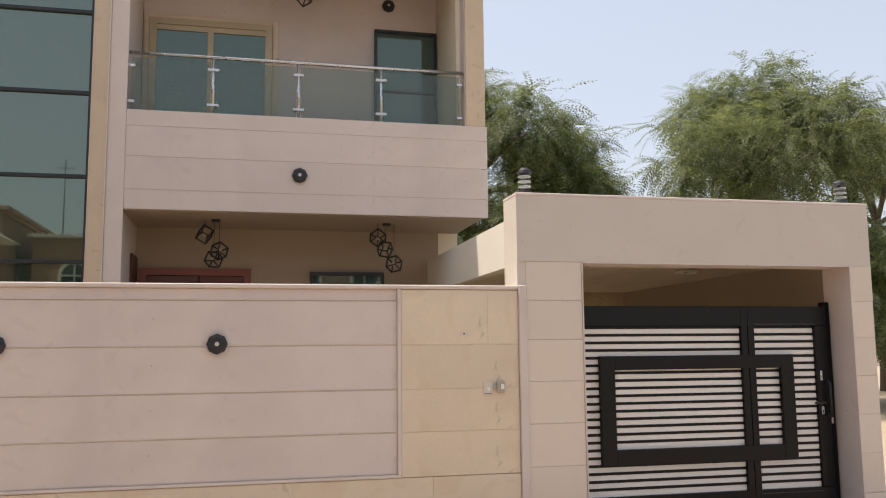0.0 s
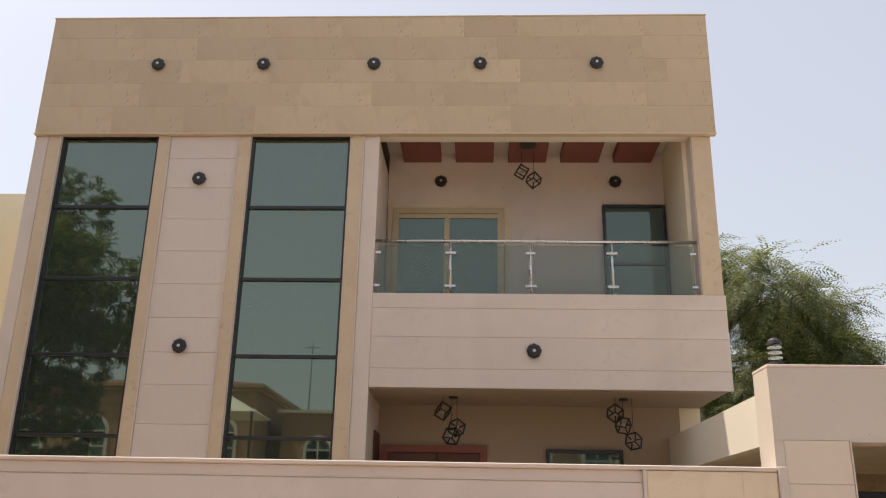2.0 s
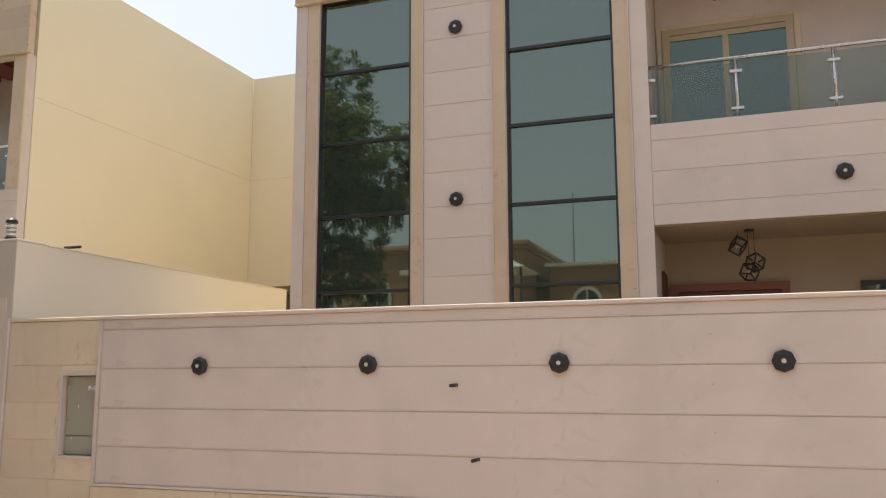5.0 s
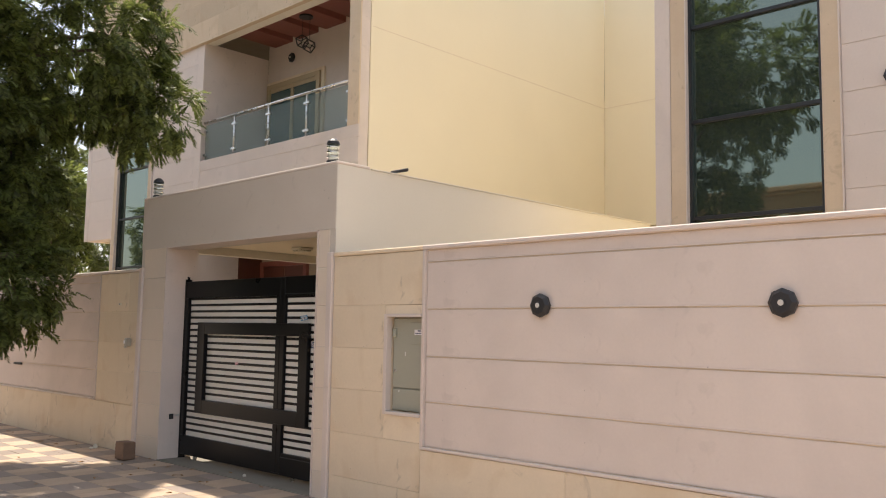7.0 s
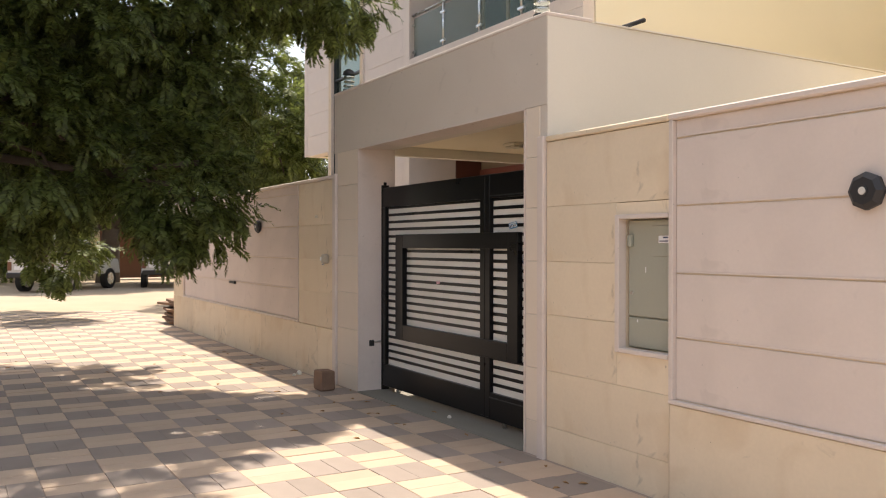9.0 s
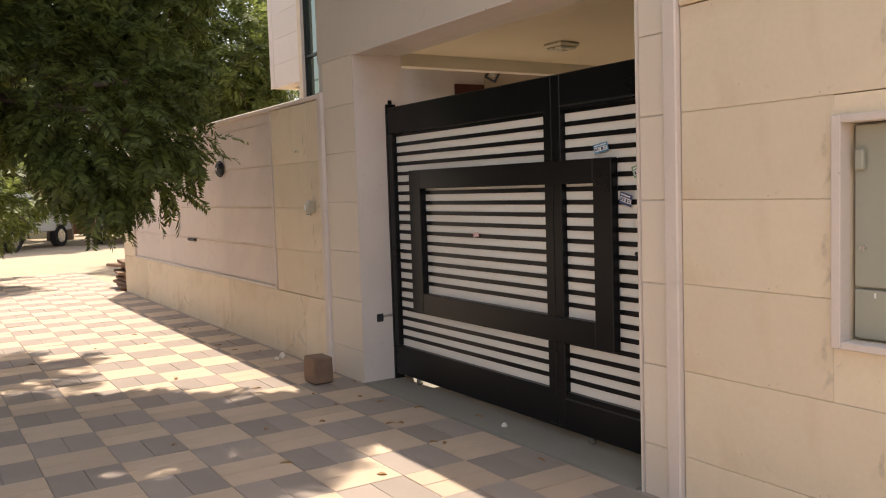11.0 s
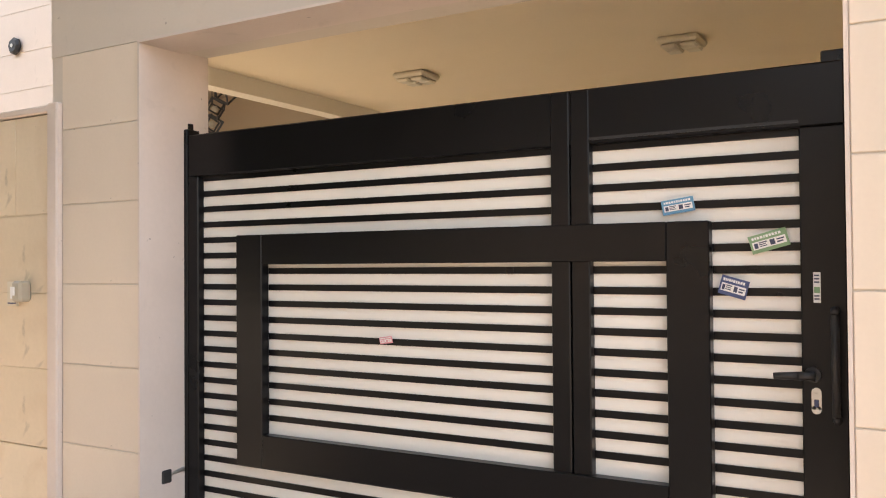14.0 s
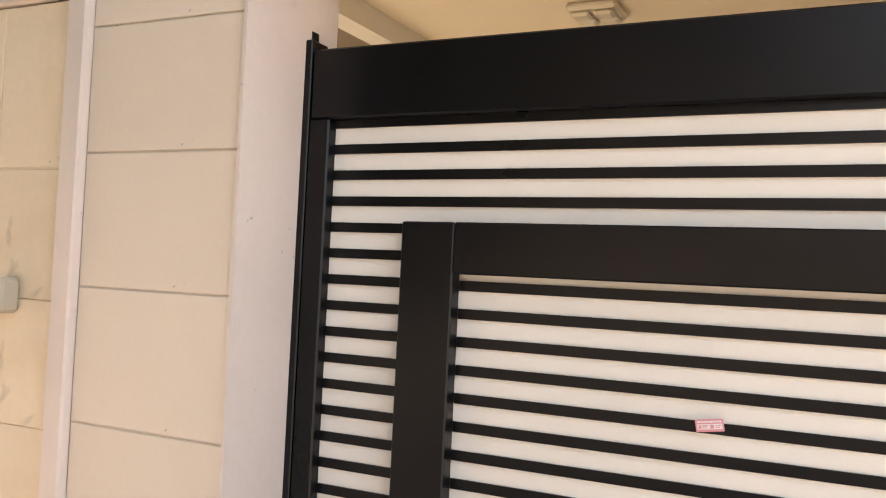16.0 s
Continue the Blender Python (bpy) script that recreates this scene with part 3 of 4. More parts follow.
def gate(ox):
    """Black steel sliding gate with a wicket leaf: frame, raised rectangle, bars over a white sheet."""
    y = 8.13
    t = thing("gate", (ox + 1.5, y, GROUND), "black steel driveway gate with horizontal bars over white sheet, closed", "gate", "driveway gates")
    L, R, B, T = ox, ox + 2.98, 0.012, 2.15
    part("sheet", boxes((L + 0.03, R - 0.03, y + 0.008, y + 0.014, B + 0.1, T - 0.1)), WHITEBAR, t, "white backing sheet")
    part("top_rail", boxes((L, R, y - 0.03, y + 0.03, 1.94, T), bevel=0.006), BLACK, t)
    part("bottom_rail", boxes((L, R, y - 0.03, y + 0.03, B, 0.245), bevel=0.006), BLACK, t)
    part("stile", boxes((L, L + 0.07, y - 0.032, y + 0.03, 0.245, 1.94), bevel=0.005), BLACK, t)
    part("stile", boxes((L + 1.955, L + 2.03, y - 0.034, y + 0.03, 0.03, 2.145), bevel=0.004), BLACK, t)
    part("stile", boxes((L + 2.037, L + 2.11, y - 0.034, y + 0.03, 0.03, 2.145), bevel=0.004), BLACK, t)
    part("stile", boxes((R - 0.14, R, y - 0.032, y + 0.03, 0.245, 1.94), bevel=0.005), BLACK, t)
    for wx in (L + 0.32, L + 2.3):
        bm = bmesh.new()
        disc(bm, wx, y - 0.012, y + 0.012, GROUND + 0.034, 0.03, 0.03, 14)
        part("roller", bm, STEEL, t, "steel floor roller")
    for z in (1.955, 0.2):
        part("wicket_rail_line", boxes((L + 2.11, R - 0.14, y - 0.0335, y - 0.028, z, z + 0.01)), DARKFRAME, t)
    a0, a1, b0, b1, z0, z1, w0, w1 = L + 0.34, L + 2.55, L + 0.50, L + 2.40, 0.55, 1.64, 0.705, 1.5
    fr = part("raised_frame", boxes((a0, b0, y - 0.05, y + 0.004, z0, z1), (b1, a1, y - 0.05, y + 0.004, z0, z1), (b0, b1, y - 0.05, y + 0.004, w1, z1), (b0, b1, y - 0.05, y + 0.004, z0, w0), bevel=0.004), BLACK, t)
    for k in range(-1, 21):
        z = 1.853 - 0.0768 * k
        spans = ((L + 0.07, a0), (a1, R - 0.14)) if z0 < z < z1 else ((L + 0.07, L + 1.955), (L + 2.11, R - 0.14))
        if w0 < z < w1:
            spans += ((b0, L + 1.955), (L + 2.11, b1))
        for s0, s1 in spans:
            part("bar", boxes((s0, s1, y + 0.001, y + 0.0075, z - 0.014, z + 0.014)), BLACK, t)
    return t


def gate_post(x):
    t = thing("gate_post", (x, 8.1, GROUND), "black steel guide post beside the gate", "gate post", "gate posts")
    part("post", boxes((x, x + 0.089, 8.095, 8.18, GROUND, 2.18), bevel=0.003), BLACK, t)
    for k in range(22):
        z = 0.12 + 0.094 * k
        part("tooth", boxes((x + 0.022, x + 0.062, 8.0935, 8.097, z, z + 0.045)), DARKFRAME, t)
    part("guide", boxes((x + 0.02, x + 0.07, 8.12, 8.16, 2.18, 2.215), bevel=0.004), BLACK, t)
    return t


GX = -11.575
gate(GX)
gate(GX - SHIFT - 0.10)
gate_post(GX - 0.09)
gate_post(GX - 0.09 - SHIFT)
for x in (-8.672, -8.672 - SHIFT):
    t = thing("gate_post", (x, 8.2, GROUND), "black steel closing post behind the gate leaf", "gate post", "gate posts")
    part("post", boxes((x, x + 0.085, 8.165, 8.24, GROUND, 2.2), bevel=0.005), BLACK, t)

house = villa()
second = villa(False)
second.location = (-1.7 + SHIFT, 15.0, GROUND)
BASE[second] = Vector((-1.7 + SHIFT, 15.0, GROUND))
part("rear_wing", boxes((3.08 + SHIFT, 9.0 + SHIFT, 17.9, 24, 3.8, 8.98), (4.2 + SHIFT, 8.6 + SHIFT, 19.5, 24, GROUND, 3.8)), YELLOW, second, "cream-yellow painted rear wing")
part("wing_groove", boxes((3.08 + SHIFT, 9.0 + SHIFT, 17.893, 17.899, 6.40, 6.41)), BEIGE, second)

# lamps on walls and house fronts
for dx in (0.0, SHIFT):
    for x, z in ((-4.86, 8.2), (-3.29, 8.2), (-1.66, 8.2), (-0.11, 8.2), (1.57, 8.2)):
        wall_lamp(x + dx, 10.888, z, 0.10)
    for x, z in ((-4.07 if dx == 0 else -2.6, 6.4), (-4.07 if dx == 0 else -2.55, 4.0), (0.61, 3.98)):
        wall_lamp(x + dx, 10.948, z, 0.10)
    for x in (-0.72, 2.02):
        wall_lamp(x + dx, 12.45, 7.0, 0.10)
    pendant(0.62 + dx, 11.75, 7.33, ((-0.10, 0.0, 0.46, 0.2), (0.08, 0.03, 0.58, 0.7)), 0.13)
    if dx == 0:
        pendant(-0.45, 11.6, 3.48, ((-0.14, 0.0, 0.2, 0.3), (0.05, 0.0, 0.42, 0.7), (-0.02, 0.04, 0.53, 1.1)))
    else:
        pendant(-14.92, 11.6, 3.48, ((0.15, 0.0, 0.17, 0.3), (-0.01, 0.0, 0.33, 0.7), (-0.09, 0.04, 0.48, 1.1)))
    pendant(1.85 + dx, 11.6, 3.48, ((-0.12, 0.0, 0.2, 0.5), (-0.02, 0.0, 0.36, 1.2), (0.11, 0.02, 0.56, 0.8)))
    bollard_lamp(2.66 + dx, WY + 0.12, 3.25)
    bollard_lamp(6.28 + dx, WY + 0.12, 3.25)
for x in (-5.77, -3.9, -2.08, -0.27, -15.0, -16.85, -18.6):
    wall_lamp(x, WY + 0.02, 1.79, 0.093)

# ---- paving ----
TILE = 0.405
PX, PY = -11.53, 6.98


def half_mesh(name, along_x, mat):
    w, d = (TILE - 0.003, TILE / 2 - 0.002) if along_x else (TILE / 2 - 0.002, TILE - 0.003)
    bm = boxes((-w / 2, w / 2, -d / 2, d / 2, -0.05, 0.0), bevel=0.003)
    me = bpy.data.meshes.new(name)
    bm.to_mesh(me)
    bm.free()
    me.materials.append(mat)
    return me


pavement = thing("pavement", (-9, 5, GROUND - 0.05), "checkered cream and grey concrete paving along the street wall", "pavement", kind="structure")
part("bed", boxes((-24.5, 9.0, 2.6, WY + 0.05, GROUND - 0.3, GROUND - 0.007)), PAVE_D, pavement)
part("threshold", boxes((-11.6, -8.6, WY - 0.02, 8.6, GROUND - 0.1, GROUND + 0.004), (3.2, 6.2, WY - 0.02, 8.6, GROUND - 0.1, GROUND + 0.004)), CONCRETE, pavement, "plain concrete strip under the gates")
light_half, dark_half = half_mesh("paver", False, PAVE_L), half_mesh("paver", True, PAVE_D)
rng = random.Random(3)
rest = {True: ([], []), False: ([], [])}
for i in range(-33, 51):
    for j in range(-11, 3):
        x, y = PX + (i + 0.5) * TILE, PY + (j + 0.5) * TILE
        if y + TILE / 2 > WY + 0.1 or y < 2.75:
            continue
        light = (i + j) % 2 == 1
        for k in (-1, 1):
            ox, oy = (k * TILE / 4, 0) if light else (0, k * TILE / 4)
            at = (x + ox, y + oy, GROUND + rng.uniform(-0.003, 0.002))
            if -12.6 < x < -8.4 and y > 5.2:
                piece("paver", light_half if light else dark_half, pavement, at)
            else:
                me = light_half if light else dark_half
                vs, fs = rest[light]
                n0 = len(vs)
                a, b = rng.uniform(-0.006, 0.006), rng.uniform(-0.006, 0.006)
                vs.extend((v.co.x + at[0] - BASE[pavement].x, v.co.y + at[1] - BASE[pavement].y, v.co.z + at[2] + a * v.co.x + b * v.co.y - BASE[pavement].z) for v in me.vertices)
                fs.extend([n0 + q for q in p.vertices] for p in me.polygons)
for light, (vs, fs) in rest.items():
    me = bpy.data.meshes.new("paving_field")
    me.from_pydata(vs, [], fs)
    me.materials.append(PAVE_L if light else PAVE_D)
    ob = new("paving_field", me)
    ob.parent = pavement
    tagged(ob, "cream pavers" if light else "grey pavers", kind="stuff")


# ---- trees ----
def frond_shape(rng, pairs, droop, leaf):
    """Quads of one feathery leaf of length 1 along x, bending down: an array (n, 4, 3)."""
    p, d, quads = np.zeros(3), np.array((1.0, 0, 0.15)), []
    for k in range(pairs):
        d = d + np.array((0, rng.uniform(-0.05, 0.05), -droop / pairs))
        d /= np.linalg.norm(d)
        q = p + d / pairs
        side = np.cross(d, (0, 0, 1.0))
        side /= max(np.linalg.norm(side), 1e-3)
        up = np.cross(side, d)
        size = leaf * (0.65 + 0.75 * math.sin(math.pi * (k + 0.6) / (pairs + 0.6)))
        for sgn in (-1, 1):
            tip = q + (side * sgn * 0.85 + d * 0.6 + up * rng.uniform(-0.45, 0.15)) * size
            mid = q + (tip - q) * 0.45
            wv = (d * 0.8 - side * sgn * 0.35) * size * 0.21
            quads.append((q, mid + wv, tip, mid - wv))
        p = q
    return np.array(quads)


def fronds(shapes, rows, rng):
    """Places leaf shapes at rows of (point, direction, length); returns corners and quads."""
    out = []
    for p, w, length in rows:
        yaw, pitch = math.atan2(w[1], w[0]), math.asin(max(-1, min(1, w[2] / max(math.sqrt(w[0] ** 2 + w[1] ** 2 + w[2] ** 2), 1e-6))))
        m = np.array(Matrix.Rotation(yaw, 3, "Z") @ Matrix.Rotation(-pitch, 3, "Y") @ Matrix.Rotation(rng.uniform(-0.6, 0.6), 3, "X"))
        out.append(rng.choice(shapes) @ m.T * length + np.array(p))
    v = np.concatenate(out).reshape(-1, 3)
    return v, np.arange(len(v)).reshape(-1, 4)


def limb(bm, pts, r0, r1):
    n = len(pts) - 1
    for k in range(n):
        a, b = r0 + (r1 - r0) * k / n, r0 + (r1 - r0) * (k + 1) / n
        tube(bm, pts[k], pts[k + 1], a, b, 9)


def crown_object(name, out, mat, parent, label):
    me = bpy.data.meshes.new(name)
    v = out[0] - np.array(BASE[parent])
    me.vertices.add(len(v))
    me.vertices.foreach_set("co", v.astype(np.float32).ravel())
    n = len(out[1])
    me.loops.add(n * 4)
    me.loops.foreach_set("vertex_index", out[1].astype(np.int32).ravel())
    me.polygons.add(n)
    me.polygons.foreach_set("loop_start", np.arange(0, n * 4, 4, dtype=np.int32))
    me.update(calc_edges=True)
    me.materials.append(mat)
    ob = new(name, me)
    ob.parent = parent
    ob["label"] = label
    return ob


def neem(base, lobes, label, dense, seed, size=1.0, feathery=False):
    rng = random.Random(seed)
    t = thing("tree", base, label, "tree")
    bm = bmesh.new()
    bx, by, bz = base
    fork = Vector((bx + 0.1, by + 0.15, bz + 2.3))
    limb(bm, [Vector((bx, by, bz - 0.1)), Vector((bx - 0.08, by + 0.05, bz + 0.9)), Vector((bx + 0.05, by + 0.1, bz + 1.6)), fork], 0.26 * size, 0.17 * size)
    for lx, ly, lz, rx, ry, rz, n in lobes:
        c = Vector((lx, ly, lz))
        mid = fork.lerp(c, 0.5) + Vector((rng.uniform(-0.2, 0.2), rng.uniform(-0.2, 0.2), 0.3))
        limb(bm, [fork, mid, c], 0.09 * size, 0.02)
        for _ in range(5):
            e = c + Vector((rng.uniform(-0.7, 0.7) * rx, rng.uniform(-0.7, 0.7) * ry, rng.uniform(-0.7, 0.5) * rz))
            limb(bm, [mid.lerp(c, 0.6), c.lerp(e, 0.6) + Vector((0, 0, 0.1)), e], 0.03 * size, 0.008)
    part("trunk", bm, BARK, t, "grey-brown trunk and limbs", smooth=True)
    near, rest = [], []
    fine = [frond_shape(rng, 13, rng.uniform(0.5, 1.5), 0.19) for _ in range(14)]
    shapes = [frond_shape(rng, 8, rng.uniform(0.5, 1.4), 0.27) for _ in range(14)]
    for lx, ly, lz, rx, ry, rz, n in lobes:
        rows = near if feathery and ly > 3.7 and lz < 6.5 else rest
        # small sprays, each a few fronds round a twig end, give the crown its gaps
        for _ in range(int(n * dense * (1.3 if rows is near else 1.0) / 7)):
            u = Vector((rng.gauss(0, 1), rng.gauss(0, 1), rng.gauss(0, 1))).normalized()
            rad = rng.uniform(0.35, 1.0) ** 0.5 * (1 + 0.22 * noise.noise(u * 2.3 + Vector((lx, ly, lz))))
            c = Vector((lx + u.x * rx * rad, ly + u.y * ry * rad, lz + u.z * rz * rad))
            for _ in range(7):
                w = u * 0.7 + Vector((rng.gauss(0, 0.6), rng.gauss(0, 0.6), rng.gauss(-0.1, 0.45)))
                rows.append((c + Vector((rng.gauss(0, 0.05), rng.gauss(0, 0.05), rng.gauss(0, 0.05))), w, rng.uniform(0.24, 0.38) * size))
    quads = fronds(shapes, rest, rng)
    if near:
        more = fronds(fine, near, rng)
        quads = (np.concatenate((quads[0], more[0])), np.concatenate((quads[1], more[1] + len(quads[0]))))
    crown_object("crown", quads, NEEM, t, "feathery dark green leaves")
    return t


neem((-14.4, 1.6, GROUND), [
    (-13.8, 2.4, 6.2, 2.8, 2.8, 2.5, 3600), (-13.3, 5.4, 4.5, 1.5, 1.5, 1.8, 2400), (-13.1, 7.2, 5.5, 1.1, 1.2, 1.4, 1300), (-12.9, 8.05, 4.6, 0.6, 0.65, 0.6, 330),
    (-12.45, 6.2, 2.15, 0.58, 0.6, 0.72, 560), (-13.3, 6.5, 3.4, 0.65, 0.6, 0.8, 520), (-13.2, 4.6, 2.8, 1.2, 1.15, 1.25, 1700), (-15.2, 4.7, 3.3, 1.3, 1.2, 1.5, 1300),
    (-12.3, -1.2, 10.3, 1.1, 1.1, 1.5, 800), (-12.6, -0.3, 8.4, 1.6, 1.6, 1.5, 1000), (-10.4, 1.2, 7.2, 1.5, 1.4, 1.3, 900), (-12.0, -0.8, 6.2, 2.0, 1.8, 1.8, 1500), (-11.8, -0.2, 4.2, 1.7, 1.5, 1.6, 1100), (-15.9, 5.2, 4.8, 1.5, 1.8, 1.9, 1300), (-14.6, 5.1, 6.0, 1.6, 1.7, 1.3, 1500), (-13.6, 3.9, 4.3, 1.3, 1.3, 1.3, 1200),
    # unseen overhead lobes, added to shade the second gateway and its lintel
    (-10.6, 4.3, 7.0, 1.9, 1.8, 1.3, 1700), (-12.2, 5.4, 7.2, 1.8, 1.6, 1.2, 1300), (-9.2, 2.6, 7.0, 1.5, 1.6, 1.2, 900)],
    "large neem tree with drooping feathery dark green foliage", 1.05, 5, 1.0, True)


def ghaf(base, height, spread, seed, n):
    """Weeping tree: hanging wisps on rounded, uneven domes."""
    rng = random.Random(seed)
    t = thing("tree", base, "weeping pale green tree with hanging wispy foliage behind the house", "tree", "weeping trees behind the house")
    bx, by, bz = base
    bm = bmesh.new()
    top = Vector((bx, by, bz + height * 0.55))
    limb(bm, [Vector((bx, by, bz)), Vector((bx + 0.2, by, bz + height * 0.3)), top], 0.3, 0.18)
    domes = []
    for k in range(15):
        a = rng.uniform(0, 2 * math.pi)
        r = spread * rng.uniform(0.1, 0.85)
        c = Vector((bx + r * math.cos(a), by + r * math.sin(a), bz + height * (0.80 - 0.32 * (r / spread) ** 2) + rng.uniform(-0.7, 0.5)))
        if k > 7:
            c.z = bz + height * rng.uniform(0.28, 0.45)
        domes.append((c, spread * rng.uniform(0.22, 0.42)))
        limb(bm, [top, top.lerp(c, 0.5) + Vector((0, 0, 0.3)), c], 0.1, 0.02)
    part("trunk", bm, BARK, t, "dark trunk and limbs", smooth=True)
    rows = []
    shapes = [frond_shape(rng, 12, rng.uniform(1.8, 3.4), 0.085) for _ in range(14)]
    # tassels: a handful of strands that hang from one twig end, with gaps between the tassels
    for _ in range(n // 9):
        c, r = rng.choice(domes)
        u = Vector((rng.gauss(0, 1), rng.gauss(0, 1), rng.gauss(0.25, 0.9))).normalized()
        swell = 1 + 0.3 * noise.noise(u * 2.7 + c)
        p = c + Vector((u.x * r, u.y * r, u.z * r * 0.8)) * rng.uniform(0.5, 1.08) * swell
        lean = Vector((rng.gauss(0, 0.35), rng.gauss(0, 0.35), rng.uniform(-0.3, 0.6)))
        long = rng.uniform(0.6, 1.35)
        for _ in range(9):
            w = Vector((u.x * 0.7, u.y * 0.7, u.z * 0.6)) + lean + Vector((rng.gauss(0, 0.3), rng.gauss(0, 0.3), rng.gauss(0, 0.25)))
            rows.append((p + Vector((rng.gauss(0, 0.09), rng.gauss(0, 0.09), rng.gauss(0, 0.07))), w, long * rng.uniform(0.6, 1.15)))
    crown_object("crown", fronds(shapes, rows, rng), GHAF, t, "wispy hanging pale green foliage")
    return t


ghaf((6.6, 26.0, GROUND), 12.2, 4.4, 2, 14000)
ghaf((16.5, 25.0, GROUND), 11.6, 5.6, 3, 17000)
ghaf((24.5, 29.0, GROUND), 12.0, 5.2, 4, 5000)

ghaf((10.4, 27.5, GROUND), 10.4, 3.6, 7, 9000)

# greenery beyond the second villa, at the end of the street
neem((-28.5, 11.8, GROUND), [(-27.8, 11.6, 5.6, 2.3, 1.9, 2.6, 2200), (-26.0, 11.8, 4.4, 1.2, 1.2, 1.6, 900), (-29.5, 13.5, 4.6, 2.0, 2.0, 1.8, 700), (-30.0, 15.4, 4.0, 2.5, 2.2, 2.6, 1100)],
     "broad green tree behind the street wall", 0.8, 9, 1.5)
neem((-24.4, 2.6, GROUND), [(-23.8, 3.8, 4.4, 2.2, 2.0, 2.0, 1500), (-22.6, 6.1, 1.55, 0.9, 0.75, 0.75, 420), (-26.5, 6.0, 4.2, 1.7, 1.5, 1.6, 900)],
     "green street tree with low hanging branches by the verge", 1.0, 12, 1.2)
neem((-42.5, 10.0, GROUND), [(-42.0, 10.0, 5.4, 3.2, 3.6, 2.4, 1500), (-41.5, 15.0, 5.2, 2.6, 3.0, 2.4, 1100), (-41.5, 5.5, 5.0, 2.6, 3.0, 2.2, 1000), (-43.8, 6.6, 2.4, 1.3, 3.0, 1.9, 1100), (-43.8, 16.5, 2.6, 1.3, 2.6, 1.9, 800), (-40.3, 12.8, 6.4, 3.2, 3.0, 1.6, 2600), (-38.6, 9.0, 6.4, 2.8, 2.8, 1.5, 2600)],
     "dark shade tree over the parked cars", 0.8, 15, 2.0)

# ---- far end of the street ----
far = thing("compound_wall", (-46, 10, GROUND), "plain cream compound wall with a brown garage door", "wall", kind="")
part("wall", boxes((-46.3, -46, -4, 10.2, GROUND - 0.1, 3.0), (-46.3, -46, 13.4, 40, GROUND - 0.1, 3.0)), YELLOW, far)
part("gate_leaf", boxes((-46.2, -46.05, 10.2, 13.4, GROUND, 2.6)), BROWN, far, "brown garage door")
part("lintel", boxes((-46.35, -45.95, 10.1, 13.5, 2.6, 3.2)), YELLOW, far)


# plain walls that close the plots at the back and side
bm = boxes((-40, 20, 24.3, 24.5, GROUND - 0.1, 3.2), (6.3, 6.48, 13.86, 24.3, GROUND - 0.1, 3.0))
tagged(part("wall_rear", bm, YELLOW), "plain cream rear and side plot walls", "wall", kind="structure")


# ---- villa across the street ----
def arch_window(t, x, y, z, w, h):
    """Arched window: pale surround, dark glass, mullion and transoms."""
    bm = boxes((x - w / 2 - 0.15, x + w / 2 + 0.15, y, y + 0.08, z - 0.1, z + h))
    disc(bm, x, y, y + 0.08, z + h, w / 2 + 0.15, w / 2 + 0.15, 24)
    win = part("window", bm, WHITEPAINT, t, "arched window with a pale surround")
    bm = boxes((x - w / 2, x + w / 2, y + 0.08, y + 0.1, z, z + h))
    disc(bm, x, y + 0.08, y + 0.1, z + h, w / 2, w / 2, 24)
    part("pane", bm, BLUEGLASS, win)
    part("mullion", boxes((x - 0.03, x + 0.03, y + 0.1, y + 0.13, z, z + h + w / 2), (x - w / 2, x + w / 2, y + 0.1, y + 0.12, z + h - 0.03, z + h + 0.03), (x - w / 2, x + w / 2, y + 0.1, y + 0.12, z + h / 2 - 0.03, z + h / 2 + 0.03)), WHITEPAINT, win)
    part("sill", boxes((x - w / 2 - 0.25, x + w / 2 + 0.25, y, y + 0.2, z - 0.22, z - 0.1), bevel=0.02), WHITEPAINT, win)


